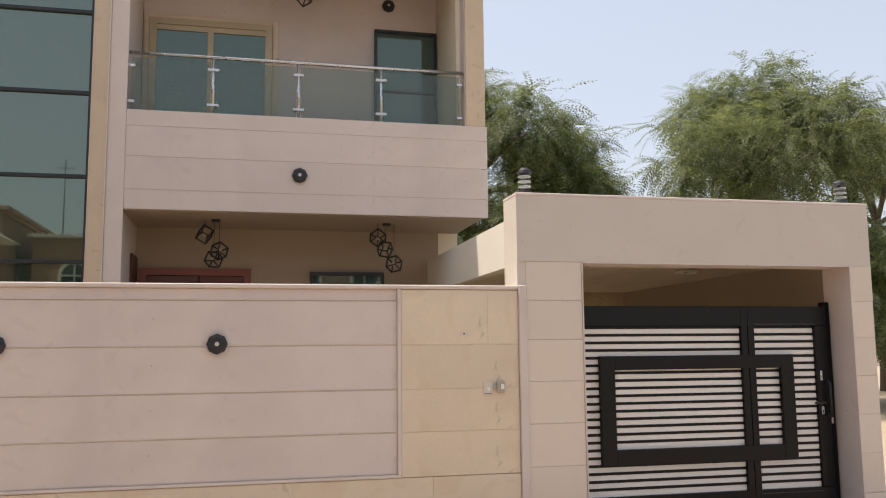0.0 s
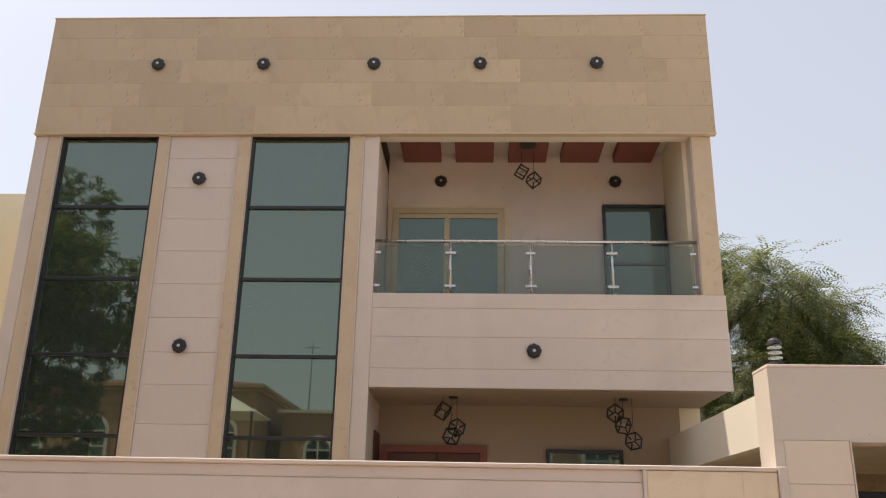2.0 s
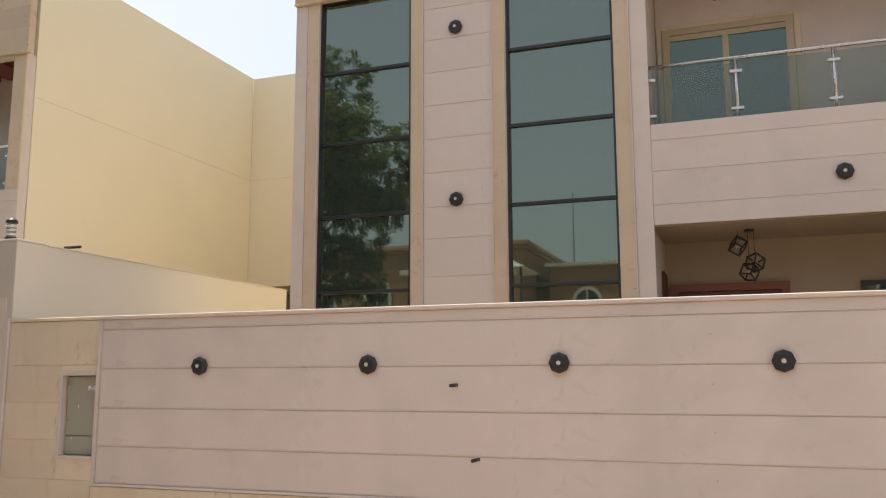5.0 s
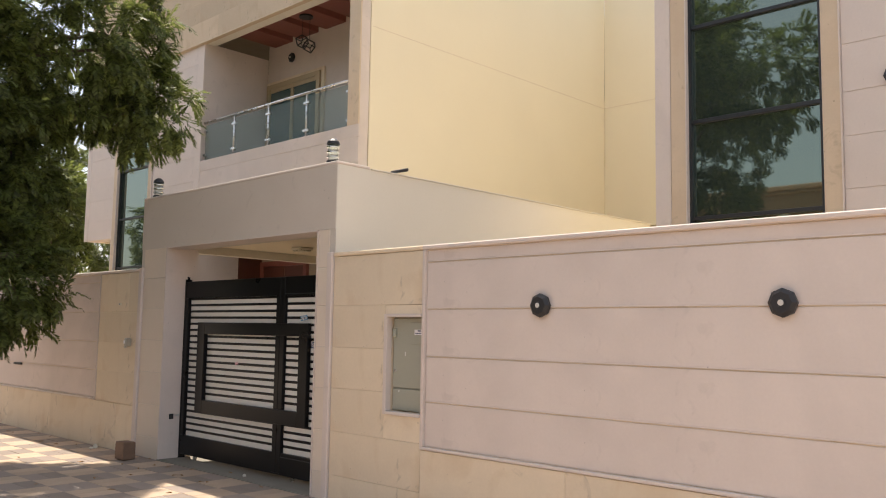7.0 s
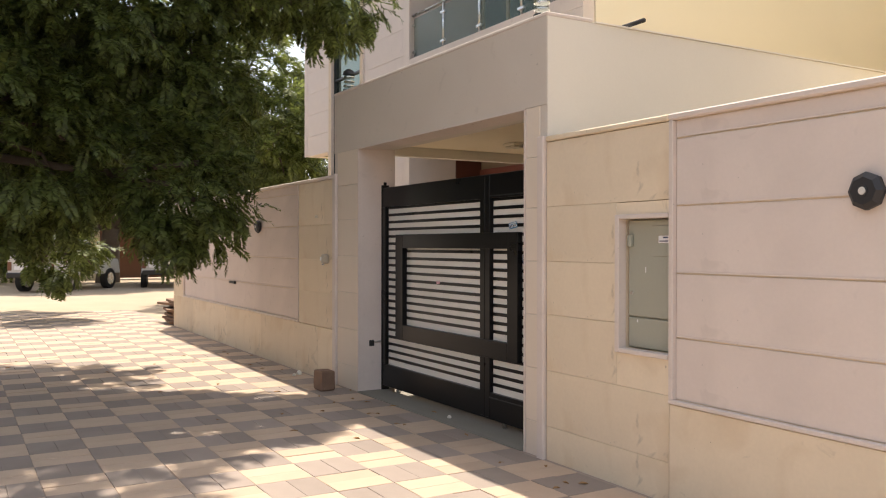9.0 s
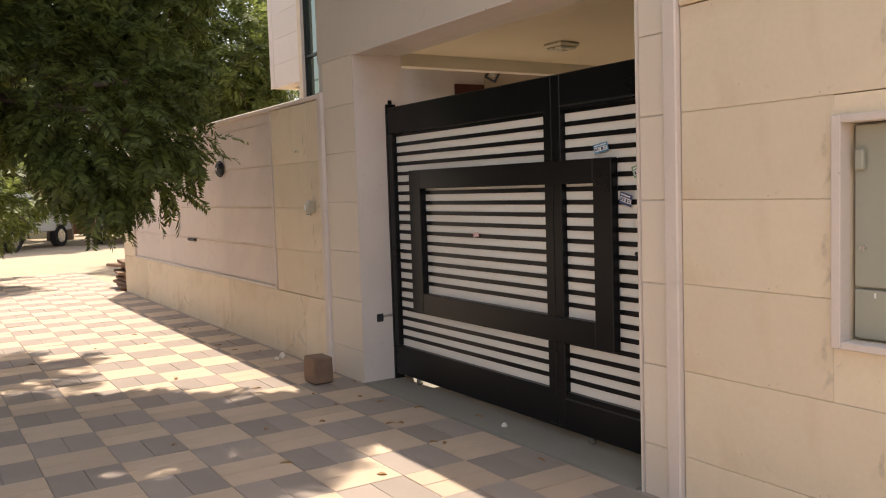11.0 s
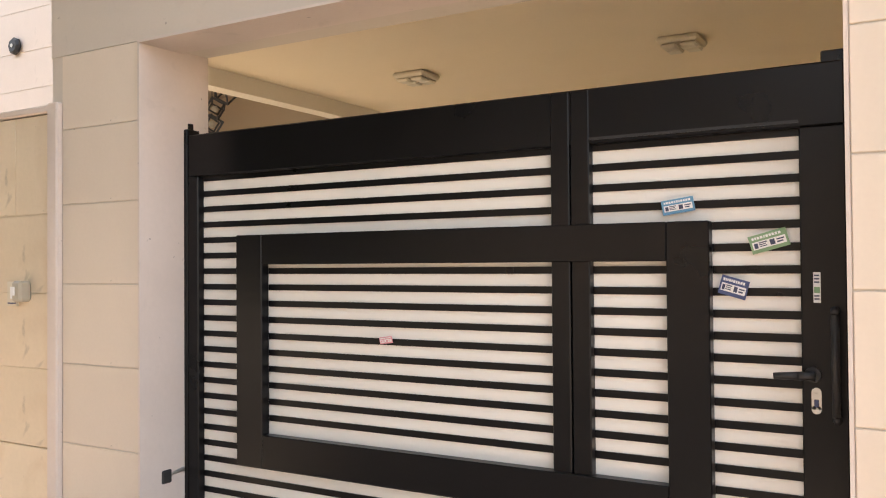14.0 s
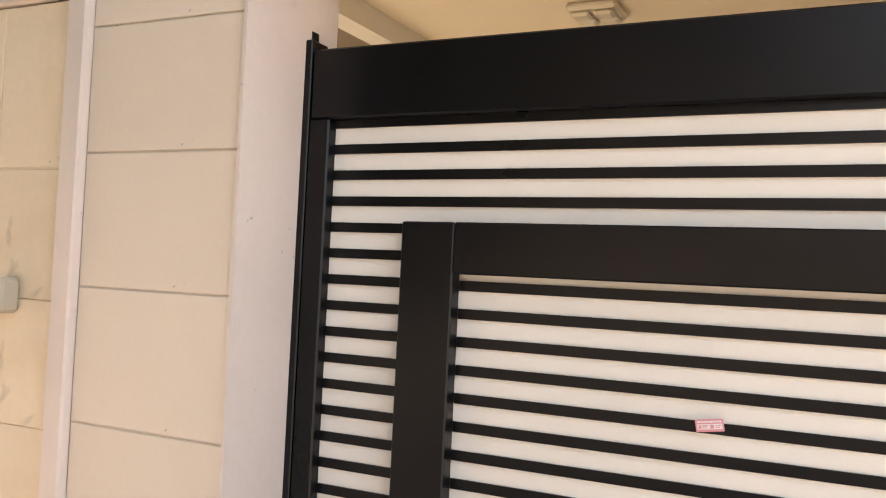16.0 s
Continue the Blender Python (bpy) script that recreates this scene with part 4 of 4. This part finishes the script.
def opposite_villa(x0, x1, y1, label):
    t = thing("house", ((x0 + x1) / 2, y1 - 5, GROUND), label, "house", "houses across the street")
    part("wall", boxes((x0, x1, y1 - 10, y1, GROUND, 7.6)), TANWALL, t)
    part("cornice", boxes((x0 - 0.35, x1 + 0.35, y1 - 10.3, y1 + 0.35, 7.75, 7.95), (x0 - 0.2, x1 + 0.2, y1 - 10.2, y1 + 0.2, 7.6, 7.75), bevel=0.03), TANWALL, t)
    part("string_course", boxes((x0 - 0.12, x1 + 0.12, y1 - 10.1, y1 + 0.12, 3.8, 4.0), bevel=0.03), WHITEPAINT, t)
    bm = bmesh.new()
    vs = [bm.verts.new(v) for v in ((x0 - 0.3, y1 - 10.3, 7.95), (x1 + 0.3, y1 - 10.3, 7.95), (x1 + 0.3, y1 + 0.3, 7.95), (x0 - 0.3, y1 + 0.3, 7.95), (x0 + 3.0, y1 - 5, 8.9), (x1 - 3.0, y1 - 5, 8.9))]
    for f in ((0, 3, 2, 1), (0, 1, 5, 4), (1, 2, 5), (2, 3, 4, 5), (3, 0, 4)):
        bm.faces.new([vs[i] for i in f])
    part("roof", bm, ROOFTILE, t, "red-brown tiled hip roof")
    n = max(3, int((x1 - x0) // 2.4))
    step = (x1 - x0) / n
    for k in range(n):
        x = x0 + step * (k + 0.5)
        part("frieze_panel", boxes((x - step * 0.36, x + step * 0.36, y1, y1 + 0.05, 6.95, 7.4), bevel=0.015), TANWALL, t)
        for z in (0.9, 4.4):
            arch_window(t, x, y1, z, 1.15, 1.35)
    for k in range(n + 1):
        x = min(max(x0 + step * k, x0 + 0.16), x1 - 0.16)
        col = part("pilaster", boxes((x - 0.16, x + 0.16, y1, y1 + 0.14, GROUND, 6.55), bevel=0.02), TANWALL, t)
        part("capital", boxes((x - 0.24, x + 0.24, y1, y1 + 0.22, 6.55, 6.8), bevel=0.03), WHITEPAINT, col)
    return t


opposite_villa(-22.0, -10.2, -16.5, "tan two-storey villa with arched windows across the street")
opposite_villa(-1.5, 10.0, -18.0, "tan two-storey villa with arched windows across the street")
opposite_villa(-42.0, -27.0, -15.0, "tan two-storey villa with arched windows across the street")

# lower annexe with a corrugated roof, and a canvas shade before it
t = thing("annexe", (-6.0, -19.0, GROUND), "tan annexe with a pale corrugated roof across the street", "outbuilding")
part("wall", boxes((-9.4, -2.2, -23, -18.4, GROUND, 6.9)), TANWALL, t)
roof = part("roof", boxes((-9.6, -2.0, -23.2, -18.1, 6.9, 7.0)), CANVAS, t, "pale corrugated roof")
for k in range(30):
    x = -9.5 + 0.255 * k
    part("rib", boxes((x, x + 0.09, -23.2, -18.08, 7.0, 7.06)), CANVAS, roof)
arch_window(t, -7.6, -18.4, 3.9, 1.1, 1.3)
arch_window(t, -5.2, -18.4, 3.9, 1.1, 1.3)
t = thing("shade_canopy", (-10.6, -13.2, GROUND), "white pointed canvas shade canopy on slim posts", "canopy")
bm = bmesh.new()
bmesh.ops.create_cone(bm, cap_ends=True, segments=4, radius1=2.3, radius2=0.05, depth=0.9, matrix=Matrix.Translation((-10.6, -13.2, 6.55)) @ Matrix.Rotation(radians(45), 4, "Z"))
part("canvas", bm, CANVAS, t)
for dx in (-1.5, 1.5):
    for dy in (-1.5, 1.5):
        bm = bmesh.new()
        tube(bm, (-10.6 + dx, -13.2 + dy, GROUND - 0.06), (-10.6 + dx, -13.2 + dy, 6.11), 0.05, n=10)
        part("post", bm, DARKFRAME, t)
t = thing("antenna_mast", (-8.3, -19.0, 6.9), "thin dark antenna mast on the annexe roof", "antenna")
bm = bmesh.new()
tube(bm, (-8.3, -19.0, 7.0), (-8.3, -19.0, 10.6), 0.03, 0.015, 8)
tube(bm, (-8.7, -19.0, 10.2), (-7.9, -19.0, 10.2), 0.015, n=6)
part("mast", bm, IRON, t)

# ---- small things on the walls and gate ----
def meter_cabinet():
    t = thing("meter_cabinet", (-7.28, WY + 0.15, 0.86), "grey-green painted metal meter cabinet set in a wall niche", "cabinet")
    y = WY + 0.06
    part("body", boxes((-7.497, -7.07, y + 0.02, WY + 0.188, 0.863, 1.697)), CABINET, t)
    d = part("door", boxes((-7.49, -7.075, y, y + 0.02, 1.07, 1.69), bevel=0.004), CABINET, t)
    part("hinge_box", boxes((-7.475, -7.44, y - 0.03, y, 1.52, 1.60), bevel=0.006), CABINET, d)
    bm = bmesh.new()
    disc(bm, -7.455, y - 0.008, y, 1.22, 0.012, 0.012, 12)
    part("lock", bm, STEEL, d, "steel lock")
    part("panel", boxes((-7.27, -7.08, y - 0.006, y, 1.46, 1.655), bevel=0.003), CABINET, d)
    part("sticker", boxes((-7.21, -7.115, y - 0.009, y - 0.006, 1.545, 1.59)), WHITEINK, d, "small white warning sticker")
    part("print", boxes((-7.17, -7.13, y - 0.0105, y - 0.009, 1.574, 1.584), (-7.20, -7.125, y - 0.0105, y - 0.009, 1.553, 1.560)), INK, d)
    part("lower_panel", boxes((-7.49, -7.075, y, y + 0.02, 0.87, 1.06), bevel=0.004), CABINET, t)
    part("scratch", boxes((-7.335, -7.328, y - 0.001, y, 1.355, 1.39), (-7.41, -7.402, y - 0.001, y, 1.03, 1.05)), WHITEINK, t)
    return t


meter_cabinet()


def door_bell(x):
    """Ivory switch plate with a small clear rain hood beside it."""
    t = thing("intercom", (x, WY, 1.34), "ivory switch plate with a clear plastic hood on the pier", "intercom", "pier intercoms")
    part("plate", boxes((x - 0.11, x - 0.02, WY - 0.012, WY, 1.29, 1.42), bevel=0.004), SWITCH, t)
    part("button", boxes((x - 0.075, x - 0.05, WY - 0.018, WY - 0.012, 1.33, 1.37), bevel=0.002), WHITEINK, t)
    part("slot", boxes((x - 0.10, x - 0.03, WY - 0.0135, WY - 0.012, 1.302, 1.309)), INK, t)
    part("arm", boxes((x - 0.02, x + 0.02, WY - 0.03, WY, 1.36, 1.385), bevel=0.004), STEEL, t)
    part("hood", boxes((x + 0.015, x + 0.09, WY - 0.07, WY, 1.315, 1.425), bevel=0.012), PLASTIC, t, "clear grey plastic hood")
    part("eye", boxes((x + 0.04, x + 0.07, WY - 0.09, WY - 0.085, 1.35, 1.395)), WHITEINK, t)
    p = thing("wall_socket_plate", (x - 0.29, WY, 1.87), "small ivory plate with a dark hole on the pier", "wall plate", "pier plates")
    part("plate", boxes((x - 0.33, x - 0.25, WY - 0.008, WY, 1.855, 1.885), bevel=0.002), SWITCH, p)
    part("hole", boxes((x - 0.30, x - 0.285, WY - 0.009, WY - 0.008, 1.863, 1.877)), INK, p)


door_bell(2.28)
door_bell(2.28 + SHIFT)


def flyer(x, z, w, h, turn, mat, label, stripe=INK):
    t = thing("flyer", (x, 8.07, z), label, "flyer", "cards tucked in the gate")
    y = 8.118

    def turned(bm):
        bmesh.ops.rotate(bm, verts=bm.verts, cent=(x, y, z), matrix=Matrix.Rotation(turn, 3, "Y") @ Matrix.Rotation(0.12, 3, "X"))
        return bm
    card = part("card", turned(boxes((x - w / 2, x + w / 2, y - 0.001, y + 0.001, z - h / 2, z + h / 2))), mat, t)
    part("print", turned(boxes((x - 0.44 * w, x + 0.44 * w, y - 0.0016, y - 0.0011, z - 0.30 * h, z + 0.12 * h))), WHITEINK, card, "white printed field")
    rng = random.Random(int(x * -100))
    u = -0.42
    while u < 0.36:
        du = rng.uniform(0.035, 0.075)
        part("print", turned(boxes((x + u * w, x + (u + du) * w, y - 0.0016, y - 0.0011, z + 0.24 * h, z + 0.38 * h))), WHITEINK, card)
        u += du + 0.022
    for u, du, v, dv in ((-0.40, 0.10, -0.24, 0.28), (-0.27, 0.22, 0.0, 0.06), (-0.27, 0.18, -0.10, 0.05), (-0.27, 0.2, -0.2, 0.05), (0.02, 0.13, -0.24, 0.30), (0.2, 0.2, -0.05, 0.07), (0.2, 0.16, -0.2, 0.08)):
        part("print", turned(boxes((x + u * w, x + (u + du) * w, y - 0.0022, y - 0.0017, z + v * h, z + (v + dv) * h))), stripe, card)
    return t


flyer(-9.14, 1.697, 0.115, 0.052, -0.14, PAPER_B, "blue and white printed card stuck behind a gate bar")
flyer(-8.835, 1.566, 0.125, 0.062, -0.27, PAPER_G, "green and white printed card stuck behind a gate bar")
flyer(-8.952, 1.408, 0.095, 0.066, 0.28, PAPER_W, "white printed card with a navy edge on the gate")
flyer(-10.40, 1.17, 0.065, 0.03, -0.15, PAPER_P, "small pink and white card stuck behind a gate bar", PAPER_P)


def gate_handle(ox):
    t = thing("gate_lock_set", (ox, 8.09, 1.1), "black lever handle and lock plates on the gate leaf", "door handle", "gate lock sets")
    y = 8.098
    bm = bmesh.new()
    pts = [(0.07, 0.0, 1.335), (0.07, -0.045, 1.34), (0.072, -0.058, 1.325), (0.074, -0.058, 1.0), (0.074, -0.045, 0.985), (0.074, 0.0, 0.985)]
    for p, q in zip(pts, pts[1:]):
        tube(bm, (ox + p[0], y + p[1], p[2]), (ox + q[0], y + q[1], q[2]), 0.013, n=10)
    part("pull_handle", bm, IRON, t, "long black pull handle", smooth=True)
    bm = bmesh.new()
    disc(bm, ox, y, y - 0.012, 1.125, 0.027, 0.025, 16)
    part("rose", bm, IRON, t)
    bm = bmesh.new()
    tube(bm, (ox, y, 1.125), (ox, y - 0.05, 1.125), 0.011, n=10)
    tube(bm, (ox + 0.012, y - 0.046, 1.126), (ox - 0.04, y - 0.05, 1.124), 0.015, 0.014, 10)
    tube(bm, (ox - 0.04, y - 0.05, 1.124), (ox - 0.115, y - 0.046, 1.12), 0.014, 0.011, 10)
    part("lever", bm, IRON, t, "black lever", smooth=True)
    bm = boxes((ox - 0.006, ox + 0.024, y - 0.006, y, 1.012, 1.068))
    disc(bm, ox + 0.009, y, y - 0.006, 1.068, 0.015, 0.015, 14)
    disc(bm, ox + 0.009, y, y - 0.006, 1.012, 0.015, 0.015, 14)
    plate = part("cylinder_plate", bm, STEEL, t, "oval steel cylinder plate")
    part("keyhole", boxes((ox + 0.002, ox + 0.016, y - 0.0085, y - 0.006, 1.02, 1.045), bevel=0.001), INK, plate)
    st = part("sticker", boxes((ox + 0.004, ox + 0.026, y - 0.002, y, 1.36, 1.46)), WHITEINK, t, "narrow white and green sticker")
    part("sticker_print", boxes((ox + 0.006, ox + 0.024, y - 0.003, y - 0.002, 1.392, 1.412)), PAPER_G, st)
    for z in (1.37, 1.38, 1.425, 1.436, 1.447):
        part("sticker_print", boxes((ox + 0.007, ox + 0.022, y - 0.003, y - 0.002, z, z + 0.005)), INK, st)
    part("keeper", boxes((ox + 0.108, ox + 0.13, y - 0.006, y, 0.90, 0.965), bevel=0.004), STEEL, t)
    return t


gate_handle(-8.70)
gate_handle(-8.70 - SHIFT - 0.10)

for s in (0.0, SHIFT):
    t = thing("gate_stop", (3.36 + s, WY + 0.2, 0.55), "short rusty steel stop bar with a dark end on the jamb", "gate stop", "gate stops")
    bm = bmesh.new()
    tube(bm, (3.19 + s, WY + 0.16, 0.475), (3.20 + s, WY + 0.26, 0.49), 0.012, n=10)
    part("bar", bm, STEEL, t)
    part("end", boxes((3.183 + s, 3.21 + s, WY + 0.12, WY + 0.18, 0.44, 0.505), bevel=0.006), IRON, t)
    for x, y in ((3.67, 9.55), (5.30, 9.6)):
        t = thing("ceiling_light", (x + s, y, 2.68), "square white plastic ceiling light under the carport slab", "ceiling light", "carport ceiling lights")
        part("base", boxes((x - 0.11 + s, x + 0.11 + s, y - 0.11, y + 0.11, 2.645, 2.68), bevel=0.012), SWITCH, t)
        for a in (-1, 1):
            for b in (-1, 1):
                part("lens", boxes((x + s + a * 0.05 - 0.042, x + s + a * 0.05 + 0.042, y + b * 0.05 - 0.042, y + b * 0.05 + 0.042, 2.622, 2.646), bevel=0.01), SWITCH, t)

# pipe stubs in the panels
for x, z, label in ((-3.03, 1.60, "short green pipe stub in the wall"), (-2.83, 0.95, "short rusty pipe stub in the wall")):
    t = thing("pipe_stub", (x, WY, z), label, "pipe", "wall pipe stubs")
    bm = bmesh.new()
    tube(bm, (x, WY + 0.03, z), (x - 0.02, WY - 0.10, z - 0.005), 0.016, n=12)
    part("pipe", bm, DARKFRAME if z > 1.2 else IRON, t, smooth=True)
t = thing("letter_slot", (-16.3, WY, 0.95), "narrow dark slot bar on the pale wall panel", "slot")
part("bar", boxes((-16.45, -16.15, WY - 0.012, WY + 0.02, 0.935, 0.97), bevel=0.004), IRON, t)
for s in (SHIFT,):
    t = thing("roof_spout", (6.5 + s, 8.66, 3.245), "short dark rain spout on the carport wall", "spout")
    bm = bmesh.new()
    tube(bm, (6.40 + s, 8.66, 3.262), (6.66 + s, 8.64, 3.257), 0.018, n=10)
    part("pipe", bm, IRON, t, smooth=True)

# wooden block against the pier
t = thing("wooden_block", (-11.98, 7.60, GROUND), "weathered brown wooden block on the paving beside the pier", "block")
bm = boxes((-12.0, -11.79, 7.47, 7.64, GROUND, GROUND + 0.215), bevel=0.012)
bmesh.ops.subdivide_edges(bm, edges=bm.edges[:], cuts=2, use_grid_fill=True)
for v in bm.verts:
    v.co += noise.noise_vector(v.co * 6) * 0.008
part("timber", bm, BLOCK, t)

# stacked planks at the wall's end
t = thing("plank_pile", (-20.5, 7.95, GROUND), "untidy pile of weathered planks at the end of the wall", "planks")
rng = random.Random(8)
for k in range(9):
    bm = boxes((-0.45, 0.45, -0.09, 0.09, 0, 0.05), bevel=0.006)
    bmesh.ops.transform(bm, matrix=Matrix.Translation((-20.75 + rng.uniform(-0.1, 0.1), 7.95 + rng.uniform(-0.08, 0.08), GROUND - 0.03 + 0.056 * k)) @ Matrix.Rotation(rng.uniform(-0.25, 0.25), 4, "Z"), verts=bm.verts)
    part("plank", bm, BLOCK, t)

# dry leaves and pebbles on the paving
rng = random.Random(21)
for k in range(46):
    x, y = rng.uniform(-16, -7.5), rng.choice((rng.uniform(4.6, 7.6), rng.uniform(7.3, 8.0)))
    if y > 7.78 and not -11.4 < x < -8.7:
        continue
    bm = bmesh.new()
    a = rng.uniform(0, 6.3)
    L, W = rng.uniform(0.018, 0.042), rng.uniform(0.007, 0.014)
    pts = [(-L, 0, 0.004), (-L * 0.3, W, 0.012), (L * 0.5, W * 0.7, 0.010), (L, 0, 0.004), (L * 0.5, -W * 0.7, 0.012), (-L * 0.3, -W, 0.008)]
    vs = [bm.verts.new((x + p[0] * math.cos(a) - p[1] * math.sin(a), y + p[0] * math.sin(a) + p[1] * math.cos(a), GROUND + p[2])) for p in pts]
    bm.faces.new(vs)
    lo = bmesh.ops.extrude_face_region(bm, geom=bm.faces[:])
    bmesh.ops.translate(bm, verts=[v for v in lo["geom"] if isinstance(v, bmesh.types.BMVert)], vec=(0, 0, -0.003))
    tagged(part("dry_leaf", bm, DRYLEAF), "curled dry brown leaf fallen on the paving", "leaf", "fallen leaves")
for x, y, r in ((-13.05, 7.70, 0.035), (-13.0, 7.62, 0.022), (-9.9, 7.95, 0.02)):
    bm = bmesh.new()
    bmesh.ops.create_icosphere(bm, subdivisions=2, radius=r, matrix=Matrix.Translation((x, y, GROUND + r * 0.5)))
    for v in bm.verts:
        v.co += noise.noise_vector(v.co * 30) * r * 0.35
        v.co.z = max(v.co.z, GROUND - 0.002)
    tagged(part("pebble", bm, WHITEPAINT), "small pale broken stone lying on the paving", "stone", "loose stones")


# ---- parked cars ----
def wheel(t, x, y, z, r, axis):
    bm = bmesh.new()
    d = Vector((0.11, 0, 0)) if axis == "x" else Vector((0, 0.11, 0))
    c = Vector((x, y, z))
    tube(bm, c - d, c + d, r, n=24)
    w = part("wheel", bm, TYRE, t, "black tyre")
    bm = bmesh.new()
    tube(bm, c - d * 1.06, c + d * 1.06, r * 0.6, n=20)
    rim = part("rim", bm, STEEL, w)
    return w


def car(cx, cy, heading, label, spare=True):
    """Boxy off-road car, length along local y with its tail towards -y, then turned."""
    t = thing("car", (0, 0, 0), label, "car", "parked cars")
    prof = [(-2.2, 0.55), (-2.2, 1.15), (-2.12, 1.85), (-0.1, 1.9), (0.55, 1.22), (2.0, 1.1), (2.15, 0.55)]
    bm = bmesh.new()
    lft = [bm.verts.new((-0.88 if z < 1.3 else -0.76, y, z)) for y, z in prof]
    rgt = [bm.verts.new((0.88 if z < 1.3 else 0.76, y, z)) for y, z in prof]
    bm.faces.new(lft[::-1]), bm.faces.new(rgt)
    for k in range(len(prof)):
        j = (k + 1) % len(prof)
        bm.faces.new((lft[k], lft[j], rgt[j], rgt[k]))
    bmesh.ops.recalc_face_normals(bm, faces=bm.faces[:])
    bmesh.ops.bevel(bm, geom=bm.edges[:], offset=0.05, segments=2, affect="EDGES", profile=0.5)
    part("body", bm, CARWHITE, t, "white painted body")
    part("rear_window", boxes((-0.62, 0.62, -2.215, -2.17, 1.25, 1.72), bevel=0.01), DARKFRAME, t)
    for sx in (-1, 1):
        part("side_window", boxes((sx * 0.80 - 0.05, sx * 0.80 + 0.05, -1.95, -0.95, 1.27, 1.72), bevel=0.01), DARKFRAME, t)
        part("side_window", boxes((sx * 0.80 - 0.05, sx * 0.80 + 0.05, -0.85, 0.1, 1.27, 1.72), bevel=0.01), DARKFRAME, t)
        part("tail_light", boxes((sx * 0.78 - 0.07, sx * 0.78 + 0.07, -2.225, -2.19, 0.75, 1.05), bevel=0.01), BROWN, t)
        for y in (-1.35, 1.35):
            wheel(t, sx * 0.8, y, 0.37, 0.38, "x")
    part("bumper", boxes((-0.85, 0.85, -2.32, -2.18, 0.5, 0.68), bevel=0.03), DARKFRAME, t)
    part("number_plate", boxes((-0.6, -0.2, -2.225, -2.2, 0.78, 0.9)), WHITEINK, t)
    if spare:
        wheel(t, 0.15, -2.34, 1.12, 0.38, "y")
    t.matrix_world = Matrix.Translation((cx, cy, GROUND - 0.06)) @ Matrix.Rotation(heading, 4, "Z")
    return t


car(-38.5, 11.6, radians(78), "white boxy off-road car with a rear spare wheel, parked")
car(-37.0, 7.8, radians(52), "white off-road car parked side-on under the trees", spare=False)
